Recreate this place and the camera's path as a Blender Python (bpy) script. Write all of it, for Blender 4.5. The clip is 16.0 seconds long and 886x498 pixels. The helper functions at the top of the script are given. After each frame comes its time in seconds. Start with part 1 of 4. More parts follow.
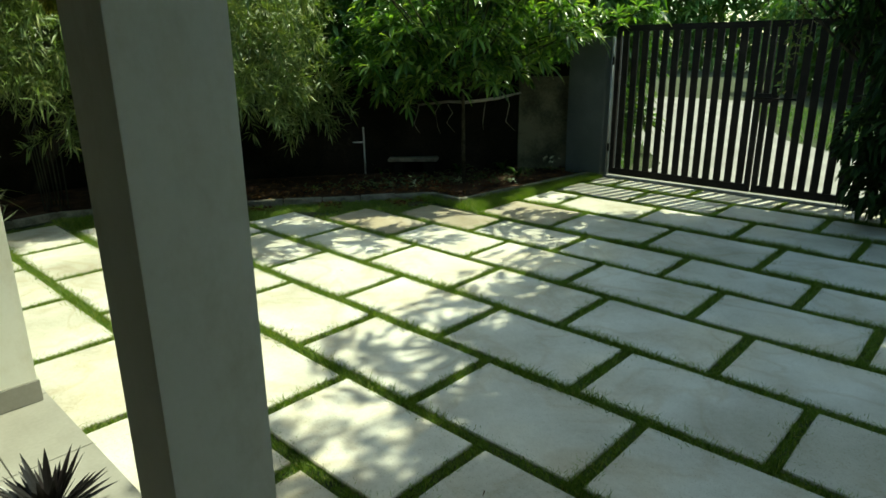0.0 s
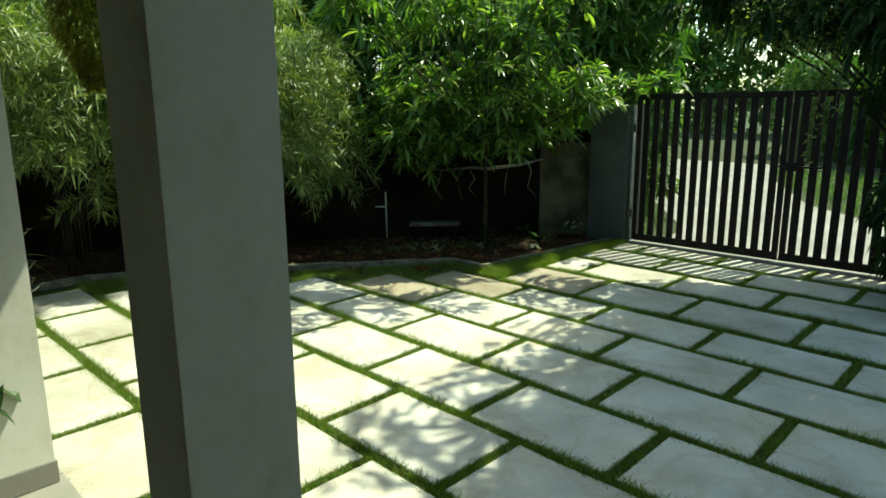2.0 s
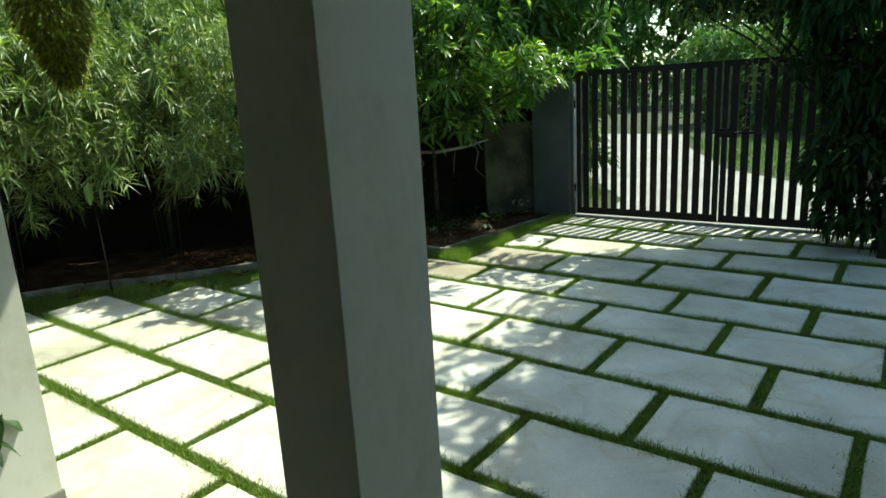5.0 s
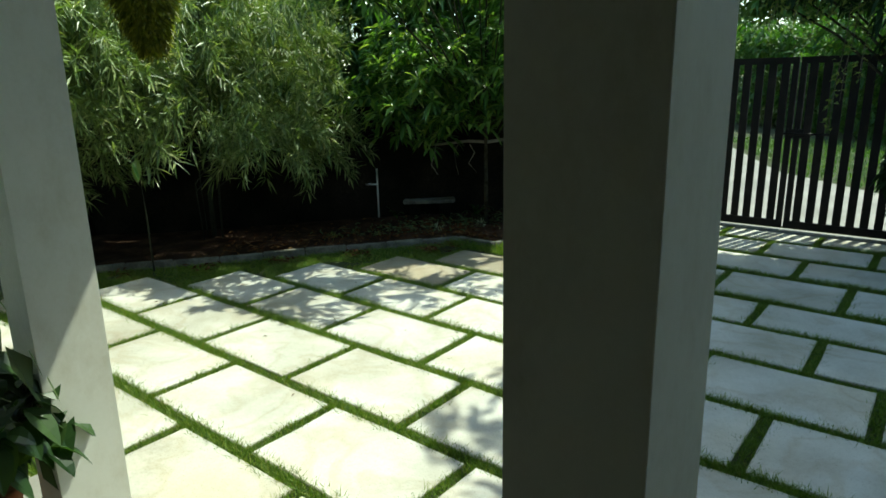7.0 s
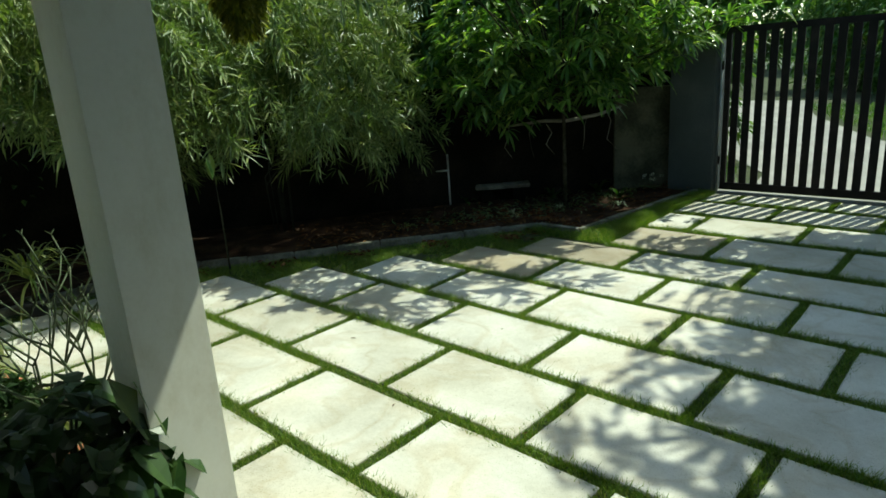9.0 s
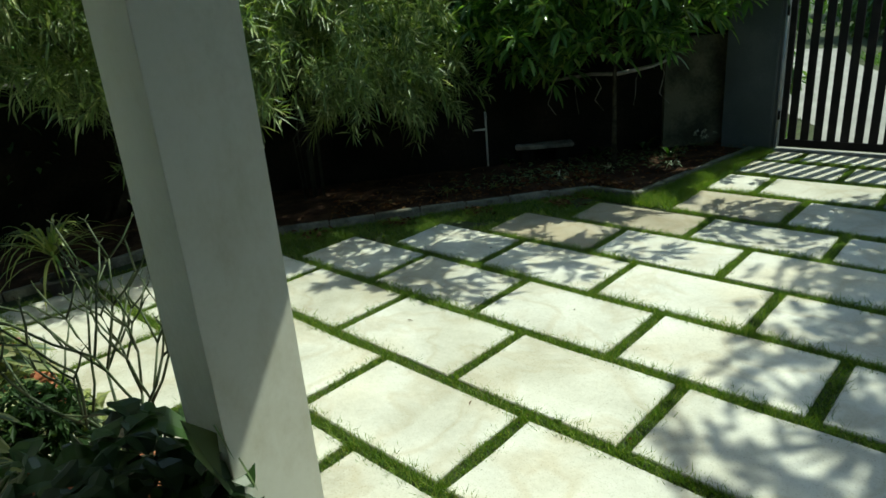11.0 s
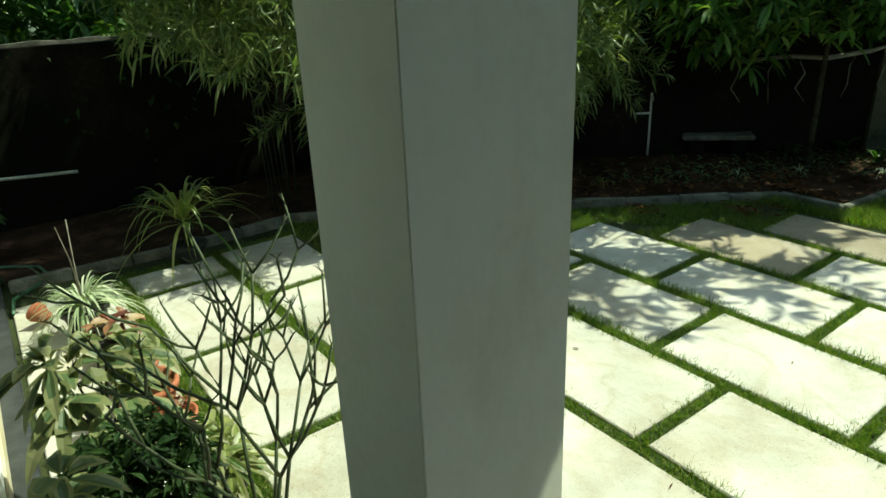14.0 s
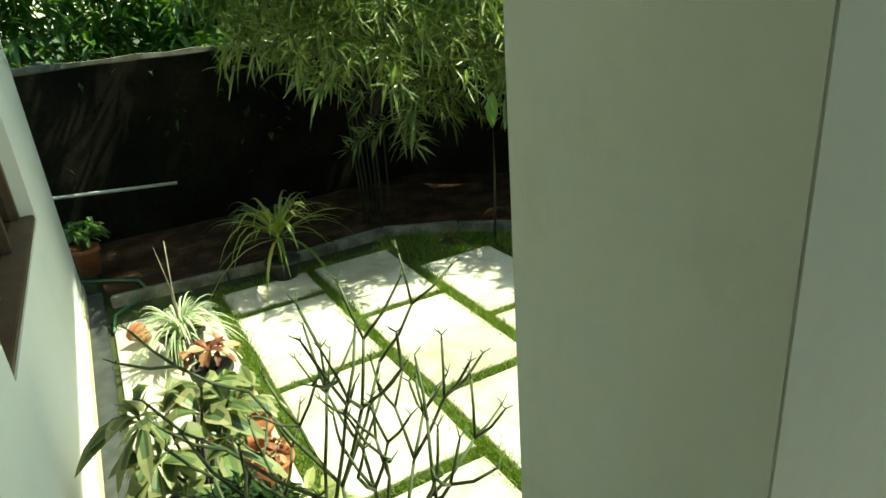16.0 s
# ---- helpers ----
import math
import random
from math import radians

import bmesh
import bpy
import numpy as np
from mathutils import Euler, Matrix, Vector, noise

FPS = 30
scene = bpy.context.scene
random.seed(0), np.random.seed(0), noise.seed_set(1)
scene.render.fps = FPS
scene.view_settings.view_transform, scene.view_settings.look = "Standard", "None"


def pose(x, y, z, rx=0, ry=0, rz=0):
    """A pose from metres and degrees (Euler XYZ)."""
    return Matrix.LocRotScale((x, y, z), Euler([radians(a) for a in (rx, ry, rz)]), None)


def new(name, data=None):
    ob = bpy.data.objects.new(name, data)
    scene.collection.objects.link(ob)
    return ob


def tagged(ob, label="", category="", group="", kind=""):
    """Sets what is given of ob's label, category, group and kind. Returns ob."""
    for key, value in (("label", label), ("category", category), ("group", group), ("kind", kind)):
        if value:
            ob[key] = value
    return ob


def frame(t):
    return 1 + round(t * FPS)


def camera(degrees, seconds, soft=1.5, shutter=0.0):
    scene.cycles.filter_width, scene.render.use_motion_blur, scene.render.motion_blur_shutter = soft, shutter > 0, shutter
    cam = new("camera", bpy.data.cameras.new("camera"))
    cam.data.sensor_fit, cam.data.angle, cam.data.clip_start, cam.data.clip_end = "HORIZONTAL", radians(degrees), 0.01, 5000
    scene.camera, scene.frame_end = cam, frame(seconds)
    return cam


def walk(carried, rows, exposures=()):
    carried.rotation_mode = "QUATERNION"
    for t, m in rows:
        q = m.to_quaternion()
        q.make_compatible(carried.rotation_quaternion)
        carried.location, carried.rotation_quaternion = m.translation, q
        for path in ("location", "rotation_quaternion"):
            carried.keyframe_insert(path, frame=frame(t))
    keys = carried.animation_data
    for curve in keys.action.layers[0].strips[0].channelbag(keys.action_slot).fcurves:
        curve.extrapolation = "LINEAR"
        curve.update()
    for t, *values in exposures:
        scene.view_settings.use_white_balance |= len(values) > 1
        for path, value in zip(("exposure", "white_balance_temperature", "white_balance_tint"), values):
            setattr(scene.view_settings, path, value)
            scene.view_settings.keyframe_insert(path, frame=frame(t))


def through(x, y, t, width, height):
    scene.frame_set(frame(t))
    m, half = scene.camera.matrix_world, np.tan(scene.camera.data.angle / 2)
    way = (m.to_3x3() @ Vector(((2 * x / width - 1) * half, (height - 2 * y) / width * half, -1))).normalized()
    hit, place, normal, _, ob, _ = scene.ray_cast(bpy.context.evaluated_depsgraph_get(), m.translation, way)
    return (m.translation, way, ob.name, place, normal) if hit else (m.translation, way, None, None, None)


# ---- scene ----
cam = camera(69.6, 16.0, soft=1.6)
# seconds, x, y, z, tilt, roll, heading
ROWS = [
    (0, 4.825, -4.445, 1.712, 72.34, 0.81, 43.10),
    (0.5, 4.782, -4.427, 1.749, 74.45, 2.32, 42.70),
    (1, 4.746, -4.416, 1.762, 75.27, 0.80, 44.24),
    (1.5, 4.695, -4.407, 1.756, 76.05, 0.28, 45.10),
    (2, 4.714, -4.431, 1.790, 77.52, 0.72, 44.59),
    (2.5, 4.731, -4.451, 1.794, 77.73, 0.74, 43.47),
    (3, 4.771, -4.487, 1.785, 79.17, 1.81, 41.78),
    (3.5, 4.777, -4.544, 1.794, 76.63, -0.66, 44.68),
    (4, 4.661, -4.627, 1.786, 76.49, 1.64, 41.87),
    (6.5, 4.011, -4.714, 1.779, 75.71, 1.71, 33.52),
    (7, 3.884, -4.703, 1.775, 75.11, 1.28, 38.54),
    (7.5, 3.831, -4.673, 1.763, 74.77, 3.57, 39.47),
    (8, 3.727, -4.621, 1.777, 74.56, 2.93, 43.24),
    (8.5, 3.574, -4.636, 1.759, 74.19, 3.96, 42.56),
    (11, 2.860, -4.534, 1.767, 69.82, 4.80, 42.96),
    (11.5, 2.722, -4.521, 1.755, 67.03, 4.72, 43.76),
    (12, 2.604, -4.424, 1.729, 66.58, 4.91, 47.10),
    (12.5, 2.506, -4.325, 1.731, 67.77, 6.10, 52.65),
    (13, 2.404, -4.299, 1.743, 67.64, 4.54, 55.67),
    (13.5, 2.233, -4.322, 1.771, 68.27, 4.95, 53.46),
    (14, 2.098, -4.334, 1.749, 67.76, 2.76, 53.51),
    (14.5, 1.972, -4.273, 1.746, 69.05, 4.02, 54.79),
    (15, 1.886, -4.248, 1.780, 67.63, 5.37, 53.21),
    (15.5, 1.795, -4.262, 1.791, 67.55, 4.25, 56.64),
    (16, 1.749, -4.262, 1.795, 67.84, 4.86, 60.45),
]
walk(cam, [(t, pose(x, y, z, a, b, c)) for t, x, y, z, a, b, c in ROWS],
     exposures=[(0.0, 1.18, 7900, -19), (3.0, 1.36, 7600, -17), (3.5, 1.45, 7200, -15), (4.2, 1.42, 7050, -15), (6.5, 1.26, 6950, -15), (7.5, 0.87, 6750, -15), (8.5, 0.83, 6900, -15), (11.0, 0.75, 6800, -15), (12.5, 0.70, 6700, -13), (13.5, 0.87, 7000, -15), (14.5, 1.13, 7700, -23), (15.5, 1.57, 8200, -23), (16.0, 1.8, 8200, -22)])

# ---------------------------------------------------------------- light
world = bpy.data.worlds.new("sky")
scene.world = world
world.use_nodes = True
wn = world.node_tree.nodes
sky = wn.new("ShaderNodeTexSky")
sky.sky_type = "NISHITA"
sky.sun_disc = False
SUN_ELEV, SUN_AZ = 57.0, 75.0        # degrees; azimuth counted from +x towards +y
sky.sun_elevation = radians(SUN_ELEV)
sky.sun_rotation = radians(90 - SUN_AZ)
wn["Background"].inputs["Strength"].default_value = 0.15
world.node_tree.links.new(sky.outputs[0], wn["Background"].inputs["Color"])

sun = new("sun", bpy.data.lights.new("sun", "SUN"))
sun.data.energy = 3.2
sun.data.angle = radians(0.6)
sun.data.color = (1.0, 0.97, 0.92)
ce = math.cos(radians(SUN_ELEV))
to_sun = Vector((ce * math.cos(radians(SUN_AZ)), ce * math.sin(radians(SUN_AZ)), math.sin(radians(SUN_ELEV))))
sun.rotation_euler = to_sun.to_track_quat("Z", "Y").to_euler()
sun.location = (6, 6, 10)


# ---------------------------------------------------------------- material helpers
def material(name):
    m = bpy.data.materials.new(name)
    m.use_nodes = True
    return m, m.node_tree.nodes, m.node_tree.links, m.node_tree.nodes["Principled BSDF"]


def ramp(nodes, stops):
    r = nodes.new("ShaderNodeValToRGB")
    while len(r.color_ramp.elements) < len(stops):
        r.color_ramp.elements.new(0.5)
    for e, (p, c) in zip(r.color_ramp.elements, stops):
        e.position, e.color = p, (*c, 1)
    return r


def mottled(name, stops, scale=6.0, fine=60.0, rough=0.85, bump=0.2, per_object=0.0, metal=0.0, detail=6.0, dist=0.01, spec=0.5):
    """A surface with broad mottling, fine grain and a fine relief; object coordinates in metres."""
    m, n, l, b = material(name)
    tc = n.new("ShaderNodeTexCoord")
    big = n.new("ShaderNodeTexNoise")
    big.inputs["Scale"].default_value, big.inputs["Detail"].default_value = scale, detail
    small = n.new("ShaderNodeTexNoise")
    small.inputs["Scale"].default_value, small.inputs["Detail"].default_value = fine, 5.0
    geo = n.new("ShaderNodeNewGeometry")
    for t in (big, small):
        l.new(geo.outputs["Position"], t.inputs["Vector"])
    mix = n.new("ShaderNodeMath")
    mix.operation = "MULTIPLY_ADD"
    l.new(small.outputs["Fac"], mix.inputs[0])
    mix.inputs[1].default_value = 0.35
    l.new(big.outputs["Fac"], mix.inputs[2])
    last = mix
    if per_object:
        oi = n.new("ShaderNodeObjectInfo")
        add = n.new("ShaderNodeMath")
        add.operation = "MULTIPLY_ADD"
        l.new(oi.outputs["Random"], add.inputs[0])
        add.inputs[1].default_value = per_object
        l.new(mix.outputs[0], add.inputs[2])
        last = n.new("ShaderNodeMath")
        last.operation = "SUBTRACT"
        l.new(add.outputs[0], last.inputs[0])
        last.inputs[1].default_value = per_object / 2
    r = ramp(n, stops)
    l.new(last.outputs[0], r.inputs[0])
    l.new(r.outputs[0], b.inputs["Base Color"])
    b.inputs["Roughness"].default_value = rough
    b.inputs["Metallic"].default_value = metal
    b.inputs["Specular IOR Level"].default_value = spec
    if bump:
        bp = n.new("ShaderNodeBump")
        bp.inputs["Strength"].default_value, bp.inputs["Distance"].default_value = bump, dist
        l.new(mix.outputs[0], bp.inputs["Height"])
        l.new(bp.outputs[0], b.inputs["Normal"])
    return m


def leafy(name, stops, through=0.35, rough=0.45, spec=0.5):
    """Thin leaves: a different green for each leaf, some light shines through."""
    m, n, l, b = material(name)
    geo = n.new("ShaderNodeNewGeometry")
    r = ramp(n, stops)
    oi = n.new("ShaderNodeObjectInfo")
    add = n.new("ShaderNodeMath")
    l.new(geo.outputs["Random Per Island"], add.inputs[0])
    l.new(oi.outputs["Random"], add.inputs[1])
    fr = n.new("ShaderNodeMath")
    fr.operation = "FRACT"
    l.new(add.outputs[0], fr.inputs[0])
    l.new(fr.outputs[0], r.inputs[0])
    l.new(r.outputs[0], b.inputs["Base Color"])
    b.inputs["Roughness"].default_value = rough
    b.inputs["Specular IOR Level"].default_value = spec
    tr = n.new("ShaderNodeBsdfTranslucent")
    br = n.new("ShaderNodeMixRGB")
    br.blend_type = "MULTIPLY"
    br.inputs[0].default_value = 1.0
    br.inputs[2].default_value = (1.3, 1.5, 0.5, 1)
    l.new(r.outputs[0], br.inputs[1])
    l.new(br.outputs[0], tr.inputs["Color"])
    mx = n.new("ShaderNodeMixShader")
    mx.inputs[0].default_value = through
    l.new(b.outputs[0], mx.inputs[1])
    l.new(tr.outputs[0], mx.inputs[2])
    l.new(mx.outputs[0], n["Material Output"].inputs["Surface"])
    return m


STONE = mottled("sandstone", [(0.30, (0.37, 0.35, 0.30)), (0.50, (0.48, 0.465, 0.415)), (0.72, (0.56, 0.545, 0.495)), (0.95, (0.64, 0.625, 0.575))], 2.6, 38, 0.8, 0.5, 0.22, dist=0.008)
n, l = STONE.node_tree.nodes, STONE.node_tree.links
b = n["Principled BSDF"]
geo = n.new("ShaderNodeNewGeometry")
warp = n.new("ShaderNodeTexNoise")
warp.inputs["Scale"].default_value, warp.inputs["Detail"].default_value, warp.inputs["Distortion"].default_value = 1.7, 9.0, 0.7
vein = ramp(n, [(0.44, (1, 1, 1)), (0.495, (0.90, 0.86, 0.80)), (0.54, (1, 1, 1))])
stain = n.new("ShaderNodeTexNoise")
stain.inputs["Scale"].default_value, stain.inputs["Detail"].default_value = 0.75, 5.0
tint = ramp(n, [(0.36, (0.76, 0.74, 0.68)), (0.52, (1, 1, 1)), (0.68, (1.0, 0.94, 0.84))])
speck = n.new("ShaderNodeTexNoise")
speck.inputs["Scale"].default_value, speck.inputs["Detail"].default_value = 140.0, 3.0
dots = ramp(n, [(0.30, (0.72, 0.69, 0.64)), (0.42, (1, 1, 1))])
last = b.inputs["Base Color"].links[0].from_socket
for tex, rmp in ((warp, vein), (stain, tint), (speck, dots)):
    l.new(geo.outputs["Position"], tex.inputs["Vector"])
    l.new(tex.outputs["Fac"], rmp.inputs[0])
    mul = n.new("ShaderNodeMixRGB")
    mul.blend_type = "MULTIPLY"
    mul.inputs[0].default_value = 1.0
    l.new(last, mul.inputs[1])
    l.new(rmp.outputs[0], mul.inputs[2])
    last = mul.outputs[0]
l.new(last, b.inputs["Base Color"])
SOIL = mottled("soil", [(0.4, (0.016, 0.010, 0.007)), (0.65, (0.040, 0.022, 0.014)), (0.9, (0.095, 0.054, 0.034))], 5, 40, 0.95, 0.8, dist=0.02, spec=0.08)
TURF = mottled("turf", [(0.4, (0.014, 0.022, 0.006)), (0.65, (0.028, 0.042, 0.009)), (0.9, (0.055, 0.060, 0.018))], 4, 90, 0.95, 0.8, dist=0.02)
PLASTER = mottled("cream plaster", [(0.3, (0.72, 0.71, 0.62)), (0.6, (0.82, 0.81, 0.73)), (0.9, (0.86, 0.85, 0.78))], 1.6, 70, 0.7, 0.06, dist=0.004)
n, l = PLASTER.node_tree.nodes, PLASTER.node_tree.links
b = n["Principled BSDF"]
grime = n.new("ShaderNodeTexNoise")
grime.inputs["Scale"].default_value, grime.inputs["Detail"].default_value, grime.inputs["Roughness"].default_value = 3.2, 9.0, 0.72
streak = n.new("ShaderNodeMapping")
streak.inputs["Scale"].default_value = (1.2, 1.2, 0.7)
geo = n.new("ShaderNodeNewGeometry")
l.new(geo.outputs["Position"], streak.inputs["Vector"])
l.new(streak.outputs[0], grime.inputs["Vector"])
dirt = ramp(n, [(0.30, (0.78, 0.76, 0.66)), (0.43, (0.92, 0.91, 0.87)), (0.52, (0.98, 0.98, 0.96)), (0.7, (1, 1, 1))])
l.new(grime.outputs["Fac"], dirt.inputs[0])
mul = n.new("ShaderNodeMixRGB")
mul.blend_type = "MULTIPLY"
mul.inputs[0].default_value = 1.0
l.new(b.inputs["Base Color"].links[0].from_socket, mul.inputs[1])
l.new(dirt.outputs[0], mul.inputs[2])
l.new(mul.outputs[0], b.inputs["Base Color"])
# Tone of the added end wall, set by its bounce on the columns.
ENDWALL = mottled("end screen surface", [(0.3, (0.30, 0.28, 0.20)), (0.7, (0.36, 0.34, 0.25)), (0.9, (0.40, 0.38, 0.29))], 1.4, 60, 0.8, 0.06, dist=0.004)
# Tone chosen for the warm bounce it throws on the column fronts.
BOUNCEWALL = mottled("warm bounce surface", [(0.3, (0.27, 0.235, 0.14)), (0.7, (0.34, 0.295, 0.185)), (0.9, (0.38, 0.33, 0.22))], 1.4, 60, 0.8, 0.06, dist=0.004)
# Moss tones sunk near black: the deep shade under foliage sits in this colour.
SHADEWALL = mottled("mossy wall in deep shade", [(0.40, (0.004, 0.004, 0.003)), (0.62, (0.009, 0.009, 0.006)), (0.80, (0.020, 0.016, 0.012)), (0.97, (0.055, 0.047, 0.034))], 1.6, 30, 0.95, 0.6, dist=0.01, spec=0.08)
PILLAR = mottled("grey blue paint", [(0.3, (0.035, 0.044, 0.044)), (0.7, (0.058, 0.070, 0.070)), (0.9, (0.085, 0.096, 0.093))], 2.0, 60, 0.8, 0.1)
KERB = mottled("kerb stone", [(0.35, (0.045, 0.045, 0.034)), (0.6, (0.12, 0.115, 0.092)), (0.9, (0.30, 0.285, 0.245))], 6, 50, 0.9, 0.5)
METAL = mottled("black gate paint", [(0.4, (0.006, 0.005, 0.005)), (0.7, (0.011, 0.009, 0.008)), (0.9, (0.020, 0.016, 0.014))], 6, 80, 0.6, 0.08, spec=0.22)
ROAD = mottled("road concrete", [(0.35, (0.17, 0.165, 0.155)), (0.65, (0.24, 0.235, 0.22)), (0.9, (0.32, 0.31, 0.29))], 1.2, 40, 0.9, 0.3)
TILE = mottled("porch tile", [(0.3, (0.20, 0.19, 0.165)), (0.6, (0.26, 0.25, 0.22)), (0.9, (0.32, 0.31, 0.28))], 3, 60, 0.5, 0.05)
GRANITE = mottled("dark granite", [(0.35, (0.014, 0.016, 0.018)), (0.6, (0.03, 0.034, 0.036)), (0.9, (0.06, 0.065, 0.066))], 14, 160, 0.5, 0.1)
# Darker than BARK: the shade under the crowns is painted into the trunks.
DARKBARK = mottled("shade-darkened bark", [(0.3, (0.012, 0.012, 0.007)), (0.6, (0.03, 0.028, 0.017)), (0.9, (0.075, 0.068, 0.045))], 14, 70, 0.95, 0.9, spec=0.1)
BARK = mottled("bark", [(0.3, (0.05, 0.04, 0.03)), (0.6, (0.11, 0.09, 0.065)), (0.9, (0.2, 0.17, 0.13))], 14, 70, 0.95, 0.9)
LEAF_MANGO = leafy("glossy broad leaf", [(0.0, (0.035, 0.080, 0.020)), (0.45, (0.090, 0.175, 0.045)), (0.8, (0.18, 0.29, 0.078)), (1.0, (0.36, 0.42, 0.14))], 0.5, 0.28)
LEAF_BAMBOO = leafy("bamboo leaf", [(0.0, (0.08, 0.125, 0.036)), (0.5, (0.155, 0.215, 0.07)), (0.85, (0.27, 0.33, 0.135)), (1.0, (0.44, 0.44, 0.22))], 0.3, 0.4)
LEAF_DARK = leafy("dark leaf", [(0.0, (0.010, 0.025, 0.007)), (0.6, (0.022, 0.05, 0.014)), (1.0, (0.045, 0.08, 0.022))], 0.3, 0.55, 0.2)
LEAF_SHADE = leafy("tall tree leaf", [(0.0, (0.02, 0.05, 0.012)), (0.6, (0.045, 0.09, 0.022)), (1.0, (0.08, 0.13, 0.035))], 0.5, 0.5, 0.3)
PIERMOSS = mottled("mossy concrete", [(0.35, (0.02, 0.022, 0.014)), (0.6, (0.06, 0.06, 0.04)), (0.85, (0.13, 0.125, 0.085))], 3.0, 30, 0.95, 0.5, spec=0.1)
LEAF_FAR = leafy("hedge leaf", [(0.0, (0.04, 0.10, 0.02)), (0.6, (0.08, 0.17, 0.035)), (1.0, (0.16, 0.23, 0.06))], 0.35, 0.5)


# ---------------------------------------------------------------- mesh helpers
def mesh_object(name, bm, mat, parent=None):
    me = bpy.data.meshes.new(name)
    bm.to_mesh(me)
    bm.free()
    me.materials.append(mat)
    ob = new(name, me)
    ob.parent = parent
    return ob


def part(name, bm, mat, parent, label=""):
    ob = mesh_object(name, bm, mat, parent)
    return tagged(ob, label) if label else ob


def empty(name, x=0, y=0, z=0):
    ob = new(name)
    ob.location = (x, y, z)
    ob.empty_display_size = 0.1
    return ob


def box(x0, y0, z0, x1, y1, z1, bevel=0.0, bm=None):
    bm = bm or bmesh.new()
    got = bmesh.ops.create_cube(bm, size=1)["verts"]
    for v in got:
        v.co = Vector((x0 + (v.co.x + 0.5) * (x1 - x0), y0 + (v.co.y + 0.5) * (y1 - y0), z0 + (v.co.z + 0.5) * (z1 - z0)))
    if bevel:
        edges = list({e for v in got for e in v.link_edges})
        bmesh.ops.bevel(bm, geom=edges, offset=bevel, segments=2, affect="EDGES")
    return bm


def tube(points, radii, sides=7, bm=None):
    """A tapered tube through points."""
    bm = bm or bmesh.new()
    pts = [Vector(p) for p in points]
    rings = []
    for i, p in enumerate(pts):
        d = (pts[min(i + 1, len(pts) - 1)] - pts[max(i - 1, 0)]).normalized()
        u = d.orthogonal().normalized() if abs(d.z) > 0.95 else d.cross(Vector((0, 0, 1))).normalized()
        w = d.cross(u)
        rings.append([bm.verts.new(p + radii[i] * (math.cos(a) * u + math.sin(a) * w)) for a in (2 * math.pi * k / sides for k in range(sides))])
    for a, b in zip(rings, rings[1:]):
        for k in range(sides):
            bm.faces.new((a[k], a[(k + 1) % sides], b[(k + 1) % sides], b[k]))
    bm.faces.new(list(reversed(rings[0])))
    bm.faces.new(rings[-1])
    for f in bm.faces:
        f.smooth = True
    return bm


def lathe(profile, sides=20, bm=None):
    """A turned body from (radius, height) pairs."""
    bm = bm or bmesh.new()
    rings = [[bm.verts.new((r * math.cos(2 * math.pi * k / sides), r * math.sin(2 * math.pi * k / sides), z)) for k in range(sides)] for r, z in profile]
    for a, b in zip(rings, rings[1:]):
        for k in range(sides):
            bm.faces.new((a[k], a[(k + 1) % sides], b[(k + 1) % sides], b[k]))
    bm.faces.new(list(reversed(rings[0])))
    bm.faces.new(rings[-1])
    for f in bm.faces:
        f.smooth = True
    return bm


